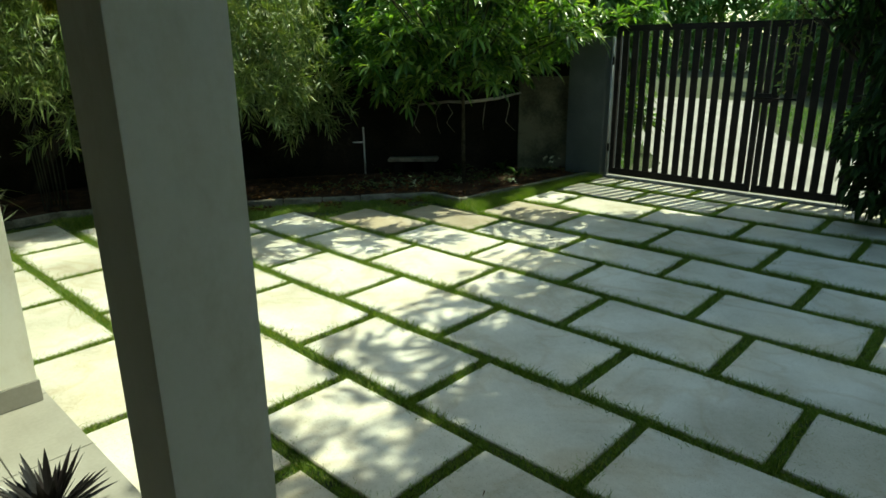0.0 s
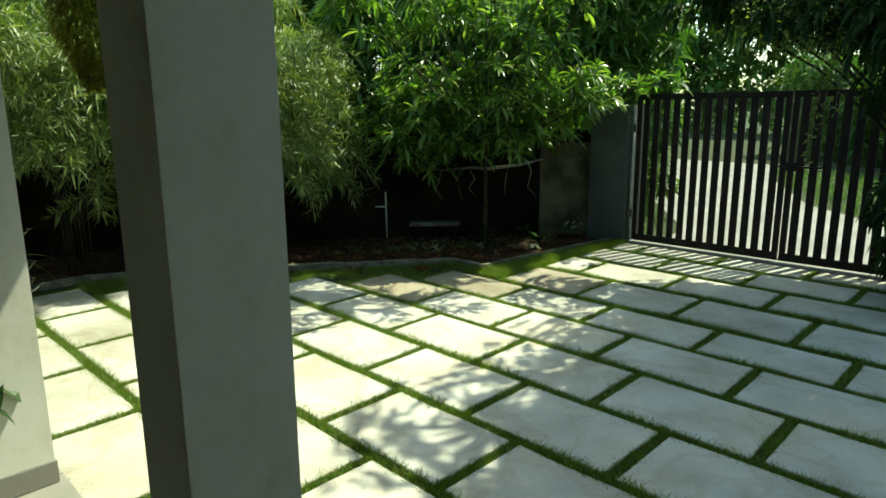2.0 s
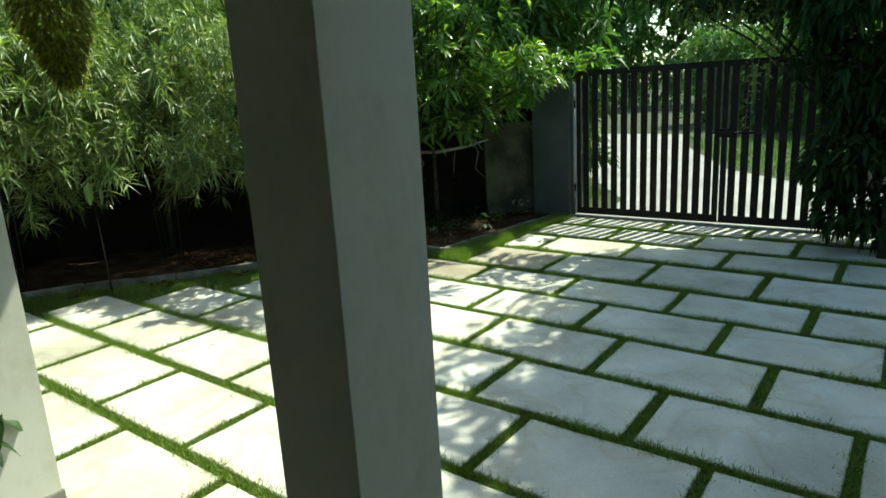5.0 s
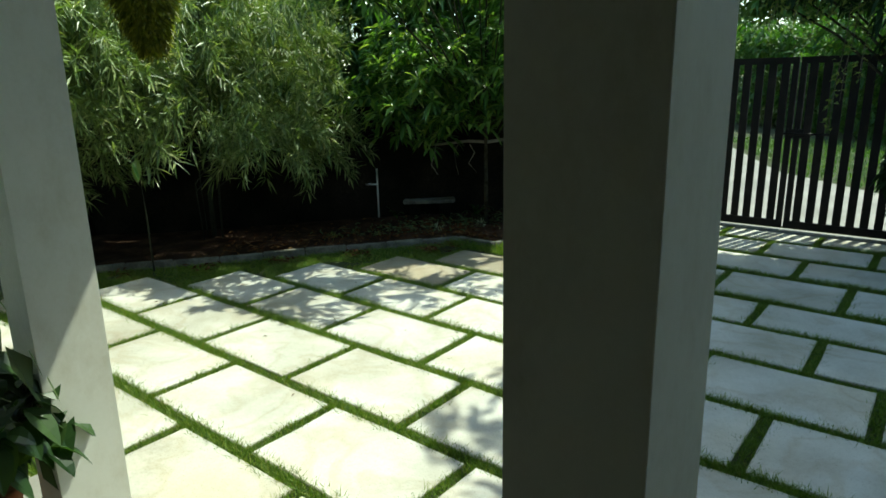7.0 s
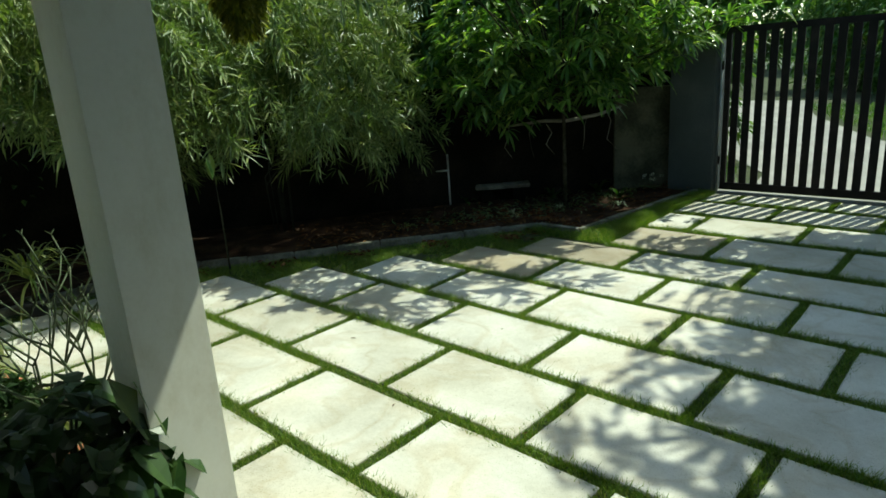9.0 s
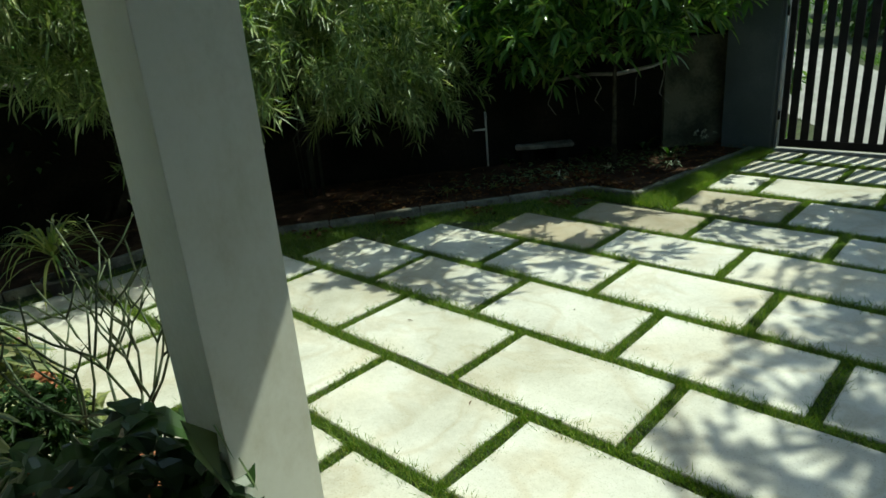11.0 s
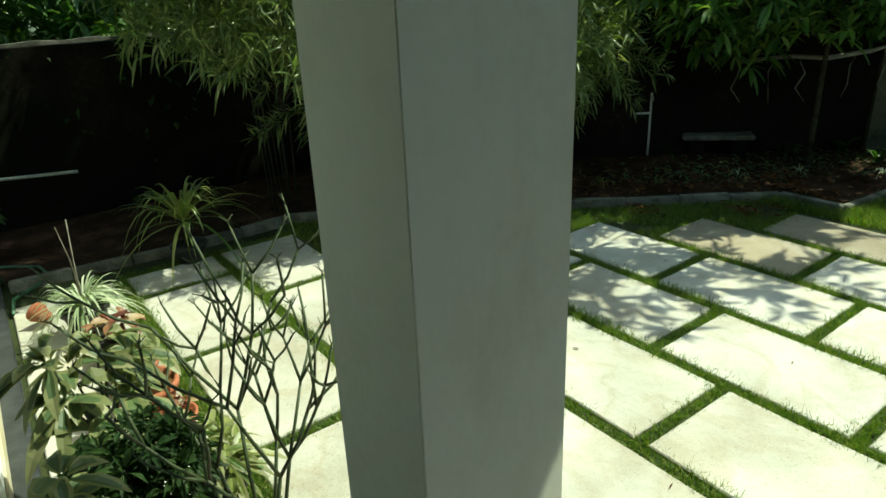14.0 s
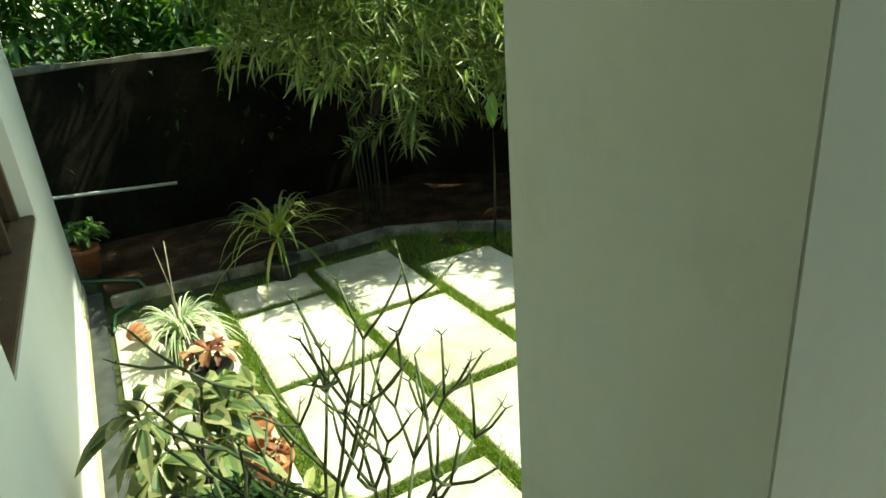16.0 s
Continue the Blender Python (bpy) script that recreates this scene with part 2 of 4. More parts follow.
class Leaves:
    """Collects single leaves into one mesh; each leaf is an island of its own, folded along its midrib."""

    def __init__(self, seed):
        self.rng = random.Random(seed)
        self.v, self.f, self.first = [], [], []

    def leaf(self, base, way, length, width, droop=0.3, fold=0.25):
        d = Vector(way).normalized()
        side = d.cross(Vector((0, 0, 1)))
        if side.length < 0.05:
            side = Vector((1, 0, 0))
        side = (side.normalized() + self.rng.uniform(-0.7, 0.7) * Vector((0, 0, 1))).normalized()
        up = side.cross(d)
        b = Vector(base)
        drop = Vector((0, 0, -1))
        m = b + d * length * 0.45 + drop * droop * length * 0.2
        t = b + d * length * 0.95 + drop * droop * length * 0.75
        i = len(self.v)
        self.first.append((i, len(self.f)))
        self.v += [b, m + side * width / 2 + up * fold * width, m, m - side * width / 2 + up * fold * width, t]
        self.f += [(i, i + 1, i + 2), (i, i + 2, i + 3), (i + 1, i + 4, i + 2), (i + 2, i + 4, i + 3)]

    def oval(self, base, way, length, width, droop=0.3, fold=0.16):
        """A broad leaf with a rounded outline that bends down along its length."""
        d = Vector(way).normalized()
        side = d.cross(Vector((0, 0, 1)))
        side = side.normalized() if side.length > 0.05 else Vector((1, 0, 0))
        side = (side + self.rng.uniform(-0.5, 0.5) * Vector((0, 0, 1))).normalized()
        up = side.cross(d)
        i = len(self.v)
        self.first.append((i, len(self.f)))
        self.v.append(Vector(base))
        for s, k in ((0.2, 0.62), (0.45, 1.0), (0.72, 0.8), (0.9, 0.38)):
            c = Vector(base) + d * length * s * (1 - 0.1 * s) + Vector((0, 0, -1)) * droop * length * s * s * 0.75
            w = side * width * k / 2
            self.v += [c + w + up * fold * width * k, c, c - w + up * fold * width * k]
        self.v.append(Vector(base) + d * length * 0.9 + Vector((0, 0, -1)) * droop * length * 0.75)
        self.f += [(i, i + 1, i + 2), (i, i + 2, i + 3), (i + 10, i + 13, i + 11), (i + 11, i + 13, i + 12)]
        for k in (1, 4, 7):
            a = i + k
            self.f += [(a, a + 3, a + 4, a + 1), (a + 1, a + 4, a + 5, a + 2)]

    def strap(self, base, way, length, width, droop=1.0, steps=5):
        """A long arching strap leaf."""
        d = Vector(way).normalized()
        side = d.cross(Vector((0, 0, 1)))
        side = side.normalized() if side.length > 0.05 else Vector((1, 0, 0))
        i = len(self.v)
        self.first.append((i, len(self.f)))
        for k in range(steps + 1):
            s = k / steps
            c = Vector(base) + d * length * s * (1 - 0.15 * s) + Vector((0, 0, -1)) * droop * length * s * s * 0.6
            w = width * (0.55 + 0.9 * s * (1 - s)) * (1 - s ** 3) * 0.5 + 0.0005
            self.v += [c - side * w, c + Vector((0, 0, -0.2 * w)), c + side * w]
        for k in range(steps):
            a = i + 3 * k
            self.f += [(a, a + 1, a + 4, a + 3), (a + 1, a + 2, a + 5, a + 4)]

    def whorl(self, at, way, n, length, width, droop=0.5, spread=1.0, full=False):
        r = self.rng
        w = Vector(way).normalized()
        u = w.orthogonal().normalized()
        x = w.cross(u)
        for k in range(n):
            a = 2 * math.pi * (k / n) + r.uniform(-0.4, 0.4)
            d = w * r.uniform(0.2, 0.9) + (u * math.cos(a) + x * math.sin(a)) * spread
            s = r.uniform(0.7, 1.15)
            (self.oval if full else self.leaf)(Vector(at) + d * 0.01, d, length * s, width * s, droop * r.uniform(0.5, 1.5))

    def done(self, name, mat, parent):
        me = bpy.data.meshes.new(name)
        me.from_pydata([tuple(p) for p in self.v], [], self.f)
        me.materials.append(mat)
        ob = new(name, me)
        ob.parent = parent
        return ob


def each_leaf(lv, name, mat, parents):
    """Every leaf as a part of its own, under one parent or under the parent of the same number."""
    made = []
    ends = lv.first[1:] + [(len(lv.v), len(lv.f))]
    for k, ((v0, f0), (v1, f1)) in enumerate(zip(lv.first, ends)):
        me = bpy.data.meshes.new(name)
        me.from_pydata([tuple(p) for p in lv.v[v0:v1]], [], [tuple(i - v0 for i in f) for f in lv.f[f0:f1]])
        me.materials.append(mat)
        ob = new(name, me)
        ob.parent = parents[k] if isinstance(parents, list) else parents
        made.append(ob)
    return made


def rnd_way(r, lo=-0.3, hi=1.0):
    a = r.uniform(0, 2 * math.pi)
    return Vector((math.cos(a), math.sin(a), r.uniform(lo, hi))).normalized()


def broad_tree(name, label, at, height, blobs, whorls, leaf, mat, seed, lean=(0, 0), trunk_r=0.05, per=9, droop=0.6, fork=0.35, up=0.3, full=False):
    """A tree: trunk, limbs that reach into each mass of the crown, twigs with whorls of leaves.
    blobs: (x, y, z, rx, ry, rz) from the tree's foot."""
    r = random.Random(seed)
    tree = tagged(empty(name, *at), label, "tree")
    top = Vector((lean[0], lean[1], height))
    f = top * fork
    bm = tube([(0, 0, -0.05), (f.x * 0.4, f.y * 0.4, f.z * 0.5), f, top * 0.7 + Vector((0.04, -0.03, 0)), top], [trunk_r * 1.2, trunk_r, trunk_r * 0.8, trunk_r * 0.55, trunk_r * 0.2], 9)
    lv = Leaves(seed + 1)
    for x, y, z, rx, ry, rz in blobs:
        c = Vector((x, y, z))
        mid = f.lerp(c, 0.55) + Vector((r.uniform(-.1, .1), r.uniform(-.1, .1), 0.12))
        tube([f, mid, c], [trunk_r * 0.5, trunk_r * 0.33, trunk_r * 0.16], 6, bm)
        n = max(4, int(whorls * rx * ry * rz))
        for i in range(n):
            p = rnd_way(r, -1, 1) * (r.random() ** 0.45)
            q = c + Vector((p.x * rx, p.y * ry, p.z * rz))
            if i % 5 == 0:
                tube([c.lerp(q, 0.15), c.lerp(q, 0.6) + Vector((0, 0, 0.04)), q], [trunk_r * 0.13, trunk_r * 0.1, 0.003], 4, bm)
            out = (q - c).normalized() + Vector((0, 0, up))
            lv.whorl(q, out, per + r.randint(-2, 2), leaf[0], leaf[1], droop, 1.0, full)
    part("trunk", bm, DARKBARK, tree)
    lv.done("crown", mat, tree)
    return tree


# ---------------------------------------------------------------- ground and paving
bm = bmesh.new()
bmesh.ops.create_grid(bm, x_segments=2, y_segments=2, size=300)
ground = tagged(mesh_object("ground", bm, TURF), "green turf under and between the paving", "ground", kind="structure")

ROW_Y = {-4: (3.17, 2.70), -3: (2.66, 2.06), -2: (2.02, 1.37), -1: (1.33, 0.62), 0: (0.574, 0.0), 1: (0.0, -0.621), 2: (-0.621, -1.261), 3: (-1.261, -1.899),
         4: (-1.899, -2.543), 5: (-2.543, -3.168), 6: (-3.168, -3.825)}
ROW_X = {-4: 1.93, -3: 1.52, -2: 1.00, -1: 0.50, 0: 0.0, 1: -0.468, 2: -1.03, 3: -1.496, 4: -2.041, 5: -2.496, 6: -2.99}
START = {-4: 0.62, -3: 0.58, -2: 0.56, -1: 0.56, 0: -0.06, 1: -0.49, 2: -0.97, 3: -1.42, 4: -1.98, 5: -2.42, 6: -2.42}
PITCH, JOINT = 0.96, 0.066
END = 6.05
paving = tagged(empty("paving"), "large cream sandstone slabs with grass joints", "paving", kind="structure")


def slab_mesh(w, d, seed):
    """One natural stone slab with slightly uneven, rounded edges."""
    r = random.Random(seed)
    bm = bmesh.new()
    xs = [-w / 2, -w / 6, w / 6, w / 2]
    ys = [-d / 2, 0, d / 2]
    ring = [(x, ys[0]) for x in xs] + [(xs[-1], ys[1])] + [(x, ys[2]) for x in reversed(xs)] + [(xs[0], ys[1])]
    ring = [(x + r.uniform(-.005, .005), y + r.uniform(-.005, .005)) for x, y in ring]
    low = [bm.verts.new((x, y, -0.03)) for x, y in ring]
    mid = [bm.verts.new((x, y, 0.010)) for x, y in ring]
    top = [bm.verts.new((x * (1 - 0.012 / w), y * (1 - 0.012 / d), 0.016)) for x, y in ring]
    n = len(ring)
    for a, b in ((low, mid), (mid, top)):
        for k in range(n):
            bm.faces.new((a[k], a[(k + 1) % n], b[(k + 1) % n], b[k]))
    bm.faces.new(top)
    me = bpy.data.meshes.new("slab")
    bm.to_mesh(me)
    bm.free()
    me.materials.append(STONE)
    return me


STONE_TAN = STONE.copy()
STONE_TAN.name = "tan sandstone"
for node in STONE_TAN.node_tree.nodes:
    if node.type == "VALTORGB" and len(node.color_ramp.elements) == 4:
        for e in node.color_ramp.elements:
            e.color = (e.color[0] * 0.64, e.color[1] * 0.58, e.color[2] * 0.50, 1)
SLAB_SHAPES = {}
slabs = []
rs = random.Random(5)
for j, (y1, y0) in ROW_Y.items():
    first = math.floor((START[j] - ROW_X[j]) / PITCH) + 1
    cuts = [START[j] - JOINT / 2] + [ROW_X[j] + PITCH * k for k in range(first, 20) if ROW_X[j] + PITCH * k - START[j] > 0.12 and ROW_X[j] + PITCH * k < END]
    for a, b in zip(cuts, cuts[1:]):
        slabs.append((a + JOINT / 2, y0 + JOINT / 2, b - JOINT / 2, y1 - JOINT / 2))
for a, b in ((-2.42, -1.2), (-1.2, 0.1), (0.1, 1.28)):
    slabs.append((a, -4.47, b - 0.006, -3.885))
for x0, y0, x1, y1 in slabs:
    key = (round(x1 - x0, 2), round(y1 - y0, 2), rs.randint(0, 2))
    if key not in SLAB_SHAPES:
        SLAB_SHAPES[key] = slab_mesh(x1 - x0, y1 - y0, len(SLAB_SHAPES))
    ob = new("slab", SLAB_SHAPES[key])
    ob.location = ((x0 + x1) / 2, (y0 + y1) / 2, rs.uniform(-0.002, 0.002))
    ob.rotation_euler = (rs.uniform(-.002, .002), rs.uniform(-.002, .002), rs.uniform(-.004, .004))
    ob.parent = paving
    if -0.7 < y0 < 1.0 and x0 < START[-1 if y0 > 0.6 else 0 if y0 > 0 else 1] + (0.9 if y0 > -0.1 else 0.2):
        ob.material_slots[0].link = "OBJECT"
        ob.material_slots[0].material = STONE_TAN

# ---------------------------------------------------------------- porch
# Ceiling finish is unseen; kept dark so less light bounces onto the columns.
CEILING_DARK = mottled("bounce-limiting dark ceiling", [(0.3, (0.06, 0.056, 0.04)), (0.6, (0.09, 0.085, 0.06)), (0.9, (0.13, 0.12, 0.09))], 6, 60, 0.6, 0.2)
FLOOR = 0.15
bm = box(0.95, -7.2, -0.05, 6.0, -3.785, FLOOR - 0.012)
porch = tagged(mesh_object("floor_porch", bm, GRANITE), "grey tiled porch floor one step above the paving", "floor", kind="structure")
for i in range(8):
    for j in range(6):
        x0, y1 = 0.95 + 0.61 * i, -3.78 - (0.30 if j else 0) - 0.605 * max(0, j - 1)
        d = 0.30 if j == 0 else 0.605
        part("floor_tile", box(x0 + 0.002, y1 - d + 0.002, FLOOR - 0.012, x0 + 0.608, y1 - 0.002, FLOOR, 0.0015), TILE, porch)


def column(x0, y0, x1, y1, label):
    c = tagged(empty("column", (x0 + x1) / 2, (y0 + y1) / 2, FLOOR), label, "column", group="porch columns", kind="structure")
    a, b = (x1 - x0) / 2, (y1 - y0) / 2
    part("shaft", box(-a, -b, 0.0, a, b, 2.75, 0.0011), PLASTER, c)
    c.rotation_euler = (radians(-0.9), radians(-0.5), 0)
    c.location += Vector((0.010, -0.018, 0.0))
    part("skirting", box(-a - 0.008, -b - 0.008, 0, a + 0.008, b + 0.008, 0.11, 0.004), TILE, c, "grey tile skirting")
    return c


column(3.431, -4.015, 3.643, -3.784, "square cream plastered porch column standing in shade")
column(1.403, -4.030, 1.612, -3.803, "square cream plastered porch column beside potted plants")
bm = box(0.95, -7.2, 2.90, 6.2, -2.72, 3.06)
tagged(mesh_object("ceiling", bm, CEILING_DARK), "porch ceiling with a deep overhang, unseen finish kept dark to limit bounce", "ceiling", kind="structure")
# Out of view; closes the porch and reflects warm light on the columns.
bm = box(1.62, -7.4, 0, 6.0, -7.2, 2.9)
tagged(mesh_object("wall_back", bm, BOUNCEWALL), "unseen wall behind the porch, coloured to bounce warm light", "wall", kind="structure")
# Added out of view; keeps eastern sky light off the near column.
bm = box(6.0, -7.4, 0, 6.2, -0.4, 2.9)
tagged(mesh_object("wall_end", bm, ENDWALL), "unseen wall added at the porch end to screen sky light", "wall", kind="structure")

# house wall with a window opening through its outer skin
HY = -4.60
WX0, WX1, WZ0, WZ1 = -1.72, -0.05, 0.95, 2.20
WHITEWALL = mottled("white wall paint", [(0.3, (0.72, 0.76, 0.74)), (0.6, (0.80, 0.83, 0.82)), (0.9, (0.84, 0.86, 0.85))], 1.6, 70, 0.75, 0.06, dist=0.004)
house = tagged(empty("wall_house", 0, 0, 0), "white plastered house wall with stained foot", "wall", kind="structure")
for n, b in (("wall_panel", (-3.0, -4.84, 0, WX0, HY, 3.3)), ("wall_panel", (WX1, -4.84, 0, 1.62, HY, 3.3)), ("wall_panel", (WX0, -4.84, 0, WX1, HY, WZ0)), ("wall_panel", (WX0, -4.84, WZ1, WX1, HY, 3.3)),
             ("wall_panel", (-3.0, -7.4, 0, -2.76, -4.84, 3.3)), ("wall_panel", (1.38, -7.4, 0, 1.62, -4.84, 3.3)), ("wall_panel", (-2.76, -7.4, 0, 1.38, -7.2, 3.3))):
    part(n, box(*b), WHITEWALL, house)
tagged(mesh_object("roof_house", box(-3.1, -7.6, 3.3, 0.95, -2.74, 3.42), PLASTER), "flat concrete roof slab of the house with an overhang", "roof", kind="structure")
GLASS = mottled("dark glass", [(0.3, (0.010, 0.012, 0.012)), (0.8, (0.02, 0.024, 0.024))], 1.0, 20, 0.06, 0.0)
window = tagged(empty("window_1", (WX0 + WX1) / 2, HY - 0.1, WZ0), "dark glazed window with brown timber frame", "window", kind="structure")
FRAME = mottled("brown timber", [(0.3, (0.05, 0.03, 0.02)), (0.7, (0.10, 0.065, 0.04)), (0.9, (0.15, 0.10, 0.06))], 9, 80, 0.55, 0.15)
hw, hh = (WX1 - WX0) / 2, WZ1 - WZ0
part("window_sill", box(-hw + 0.002, -0.05, 0.0, hw - 0.002, 0.095, 0.03, 0.004), FRAME, window)
part("window_head", box(-hw + 0.002, -0.04, hh - 0.06, hw - 0.002, 0.04, hh - 0.002, 0.004), FRAME, window)
for x in (-hw + 0.002, -hw / 3 - 0.03, hw / 3 - 0.03, hw - 0.062):
    part("window_frame", box(x, -0.04, 0.03, x + 0.06, 0.04, hh - 0.06, 0.004), FRAME, window)
for k in range(3):
    x = -hw + 2 * hw / 3 * k
    part("pane", box(x + 0.04, -0.006, 0.03, x + 2 * hw / 3 - 0.02, 0.004, hh - 0.06), GLASS, window)
plinth = tagged(mesh_object("plinth", box(-3.0, -4.6, 0.0, 0.95, -4.495, 0.045, 0.006), GRANITE), "dark granite strip at the wall's foot", "plinth", kind="structure")

SKIRT = mottled("bare cream render", [(0.3, (0.42, 0.36, 0.22)), (0.6, (0.56, 0.50, 0.34)), (0.9, (0.64, 0.59, 0.45))], 5, 60, 0.85, 0.3)
tagged(mesh_object("baseboard", box(-3.0, -4.6, 0.045, 0.95, -4.590, 0.135, 0.003), SKIRT), "unpainted cream render band above the granite strip", "baseboard", kind="structure")

# ---------------------------------------------------------------- gate, boundary wall, road
GY = 3.25
tagged(mesh_object("gate_pillar", box(0.06, 3.08, 0, 0.60, 3.50, 1.78, 0.01), PILLAR), "grey-blue painted gate pillar beside the bed", "pillar", kind="structure")
tagged(mesh_object("gate_pillar", box(4.30, 3.08, 0, 4.84, 3.50, 1.78, 0.01), PILLAR), "grey-blue painted gate pillar behind leaves", "pillar", kind="structure")
tagged(mesh_object("gate_sill", box(0.60, 3.185, -0.02, 4.30, 3.33, 0.03, 0.004), ROAD), "pale concrete sill under the gate", "sill", kind="structure")


def gate_leaf(x0, x1, latch):
    g = tagged(empty("gate_leaf", (x0 + x1) / 2, GY, 0.055), "black metal gate leaf with upright slats, closed", "gate", group="gate leaves")
    w = (x1 - x0) / 2
    part("top_rail", box(-w, -0.022, 1.80, w, 0.022, 1.87, 0.003), METAL, g)
    part("bottom_rail", box(-w, -0.022, 0, w, 0.022, 0.085, 0.003), METAL, g)
    for a in (-w, w - 0.06):
        part("stile", box(a, -0.023, 0.085, a + 0.06, 0.023, 1.80, 0.003), METAL, g)
    n = 13
    gap = (2 * w - 0.12) / n
    first = part("slat", box(-0.040, -0.012, 0.085, 0.040, 0.012, 1.80, 0.002), METAL, g)
    first.location.x = -w + 0.06 + gap * 0.5
    for k in range(1, n):
        s = new("slat", first.data)
        s.parent = g
        s.location.x = -w + 0.06 + gap * (k + 0.5)
    if latch:
        part("bolt", tube([(-w - 0.10, -0.05, 1.06), (-w + 0.35, -0.05, 1.06)], [0.011, 0.011], 8), METAL, g, "black sliding bolt")
        part("bolt_plate", box(-w - 0.06, -0.045, 1.01, -w + 0.10, -0.024, 1.11, 0.003), METAL, g)
    else:
        for z in (0.35, 1.45):
            part("hinge", tube([(-w - 0.02, -0.03, z - 0.05), (-w - 0.02, -0.03, z + 0.05)], [0.016, 0.016], 8), METAL, g)
    return g


gate_leaf(0.645, 2.445, False)
gate_leaf(2.465, 4.265, True)
STEEL = mottled("galvanised steel", [(0.3, (0.35, 0.36, 0.36)), (0.8, (0.5, 0.5, 0.5))], 10, 90, 0.5, 0.1, metal=0.6)
tagged(mesh_object("gate_post", tube([(0.615, 3.22, 0), (0.615, 3.22, 1.80)], [0.014, 0.014], 10), STEEL), "thin galvanised post fixed to the gate pillar", "post")

WALL = [(0.10, 3.62), (-4.15, -1.45), (-4.30, -9.0)]


def wall_run(name, a, b, h, th, mat):
    a, b = Vector((*a, 0)), Vector((*b, 0))
    d = (b - a).normalized()
    n = Vector((-d.y, d.x, 0)) * th / 2
    steps = max(2, int((b - a).length / 0.25))
    r = random.Random(int(h * 100) + steps)
    bm = bmesh.new()
    cols = []
    for k in range(steps + 1):
        p = a.lerp(b, k / steps)
        top = h + r.uniform(-0.012, 0.012)
        cols.append([bm.verts.new(q) for q in (p + n, p + n * 1.0 + Vector((0, 0, top)), p - n + Vector((0, 0, top)), p - n)])
    for u, v in zip(cols, cols[1:]):
        for k in range(3):
            bm.faces.new((u[k], v[k], v[k + 1], u[k + 1]))
    bm.faces.new(cols[0])
    bm.faces.new(list(reversed(cols[-1])))
    bmesh.ops.recalc_face_normals(bm, faces=bm.faces)
    return mesh_object(name, bm, mat)


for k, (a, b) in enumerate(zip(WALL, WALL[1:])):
    tagged(wall_run("wall_boundary_%d" % (k + 1), a, b, 1.47, 0.15, SHADEWALL), "mossy boundary wall behind the planting bed, deep shade in its colour", "wall", kind="structure")
tagged(wall_run("wall_pier", (0.0, 3.46), (-0.56, 2.79), 1.30, 0.20, PIERMOSS), "mossy grey concrete pier of the boundary wall", "wall", kind="structure")
tagged(wall_run("wall_boundary_3", (4.80, 3.30), (11.0, 3.30), 1.47, 0.15, SHADEWALL), "mossy boundary wall beside the gate, deep shade in its colour", "wall", kind="structure")
tagged(wall_run("wall_boundary_4", (11.0, 3.30), (11.0, -9.0), 1.47, 0.15, SHADEWALL), "mossy boundary wall at the garden's side, deep shade in its colour", "wall", kind="structure")
tagged(wall_run("wall_neighbour", (-4.75, -1.0), (-4.95, -8.0), 1.485, 0.06, KERB), "pale concrete ledge of the neighbouring wall", "wall", kind="structure")

bm = bmesh.new()
bm.faces.new([bm.verts.new((x, y, 0.012)) for x, y in ((0.9, 3.52), (9, 3.52), (9, 6.2), (3.2, 6.4), (1.4, 8.2), (-0.4, 12.0), (-1.6, 16.0), (-5.3, 16.5), (-1.2, 7.4), (0.75, 4.6))])
tagged(mesh_object("road", bm, ROAD), "pale worn concrete lane outside the gate", "road", kind="structure")
tagged(mesh_object("road_kerb", box(3.3, 6.45, 0, 9.0, 6.75, 0.34, 0.03), KERB), "low stone edging of the road verge", "kerb", kind="structure")

# ---------------------------------------------------------------- planting bed
EDGE = [(0.42, 3.08), (0.16, 0.80), (-0.34, 0.82), (-0.84, 0.17), (-1.36, -0.53), (-1.85, -1.24), (-2.42, -1.93), (-2.74, -2.45)]
BACK = [(-2.72, -2.45), (-2.70, -3.30), (-2.78, -4.45)]
bed = bmesh.new()
rb = random.Random(3)
ring = EDGE + BACK + [(-4.2, -4.6), (-4.08, -1.45), (0.02, 3.48)]
face = bed.faces.new([bed.verts.new((x, y, 0.045)) for x, y in ring])
bmesh.ops.triangulate(bed, faces=[face])
bmesh.ops.subdivide_edges(bed, edges=bed.edges, cuts=7, use_grid_fill=True)
for v in bed.verts:
    v.co.z += noise.noise(v.co * 2.2) * 0.035 + noise.noise(v.co * 9) * 0.012
tagged(mesh_object("planting_bed", bed, SOIL), "bare red-brown soil with fallen leaves", "soil", kind="structure")

kerb = tagged(empty("kerb"), "weathered stone kerb blocks along the bed", "kerb", kind="structure")
for run in (EDGE, BACK):
    for p, q in zip(run, run[1:]):
        p, q = Vector((*p, 0)), Vector((*q, 0))
        n = max(1, round((q - p).length / 0.42))
        for k in range(n):
            a, b = p.lerp(q, k / n), p.lerp(q, (k + 1) / n)
            ln = (b - a).length
            ob = part("kerb_stone", box(-ln / 2 + 0.004, -0.035, -0.03, ln / 2 - 0.004, 0.035, 0.075, 0.008), KERB, kerb)
            ob.location = (*((a + b) / 2).xy, rb.uniform(-0.012, 0.006))
            ob.rotation_euler = (rb.uniform(-.05, .05), rb.uniform(-.015, .015), math.atan2(b.y - a.y, b.x - a.x) + rb.uniform(-.02, .02))

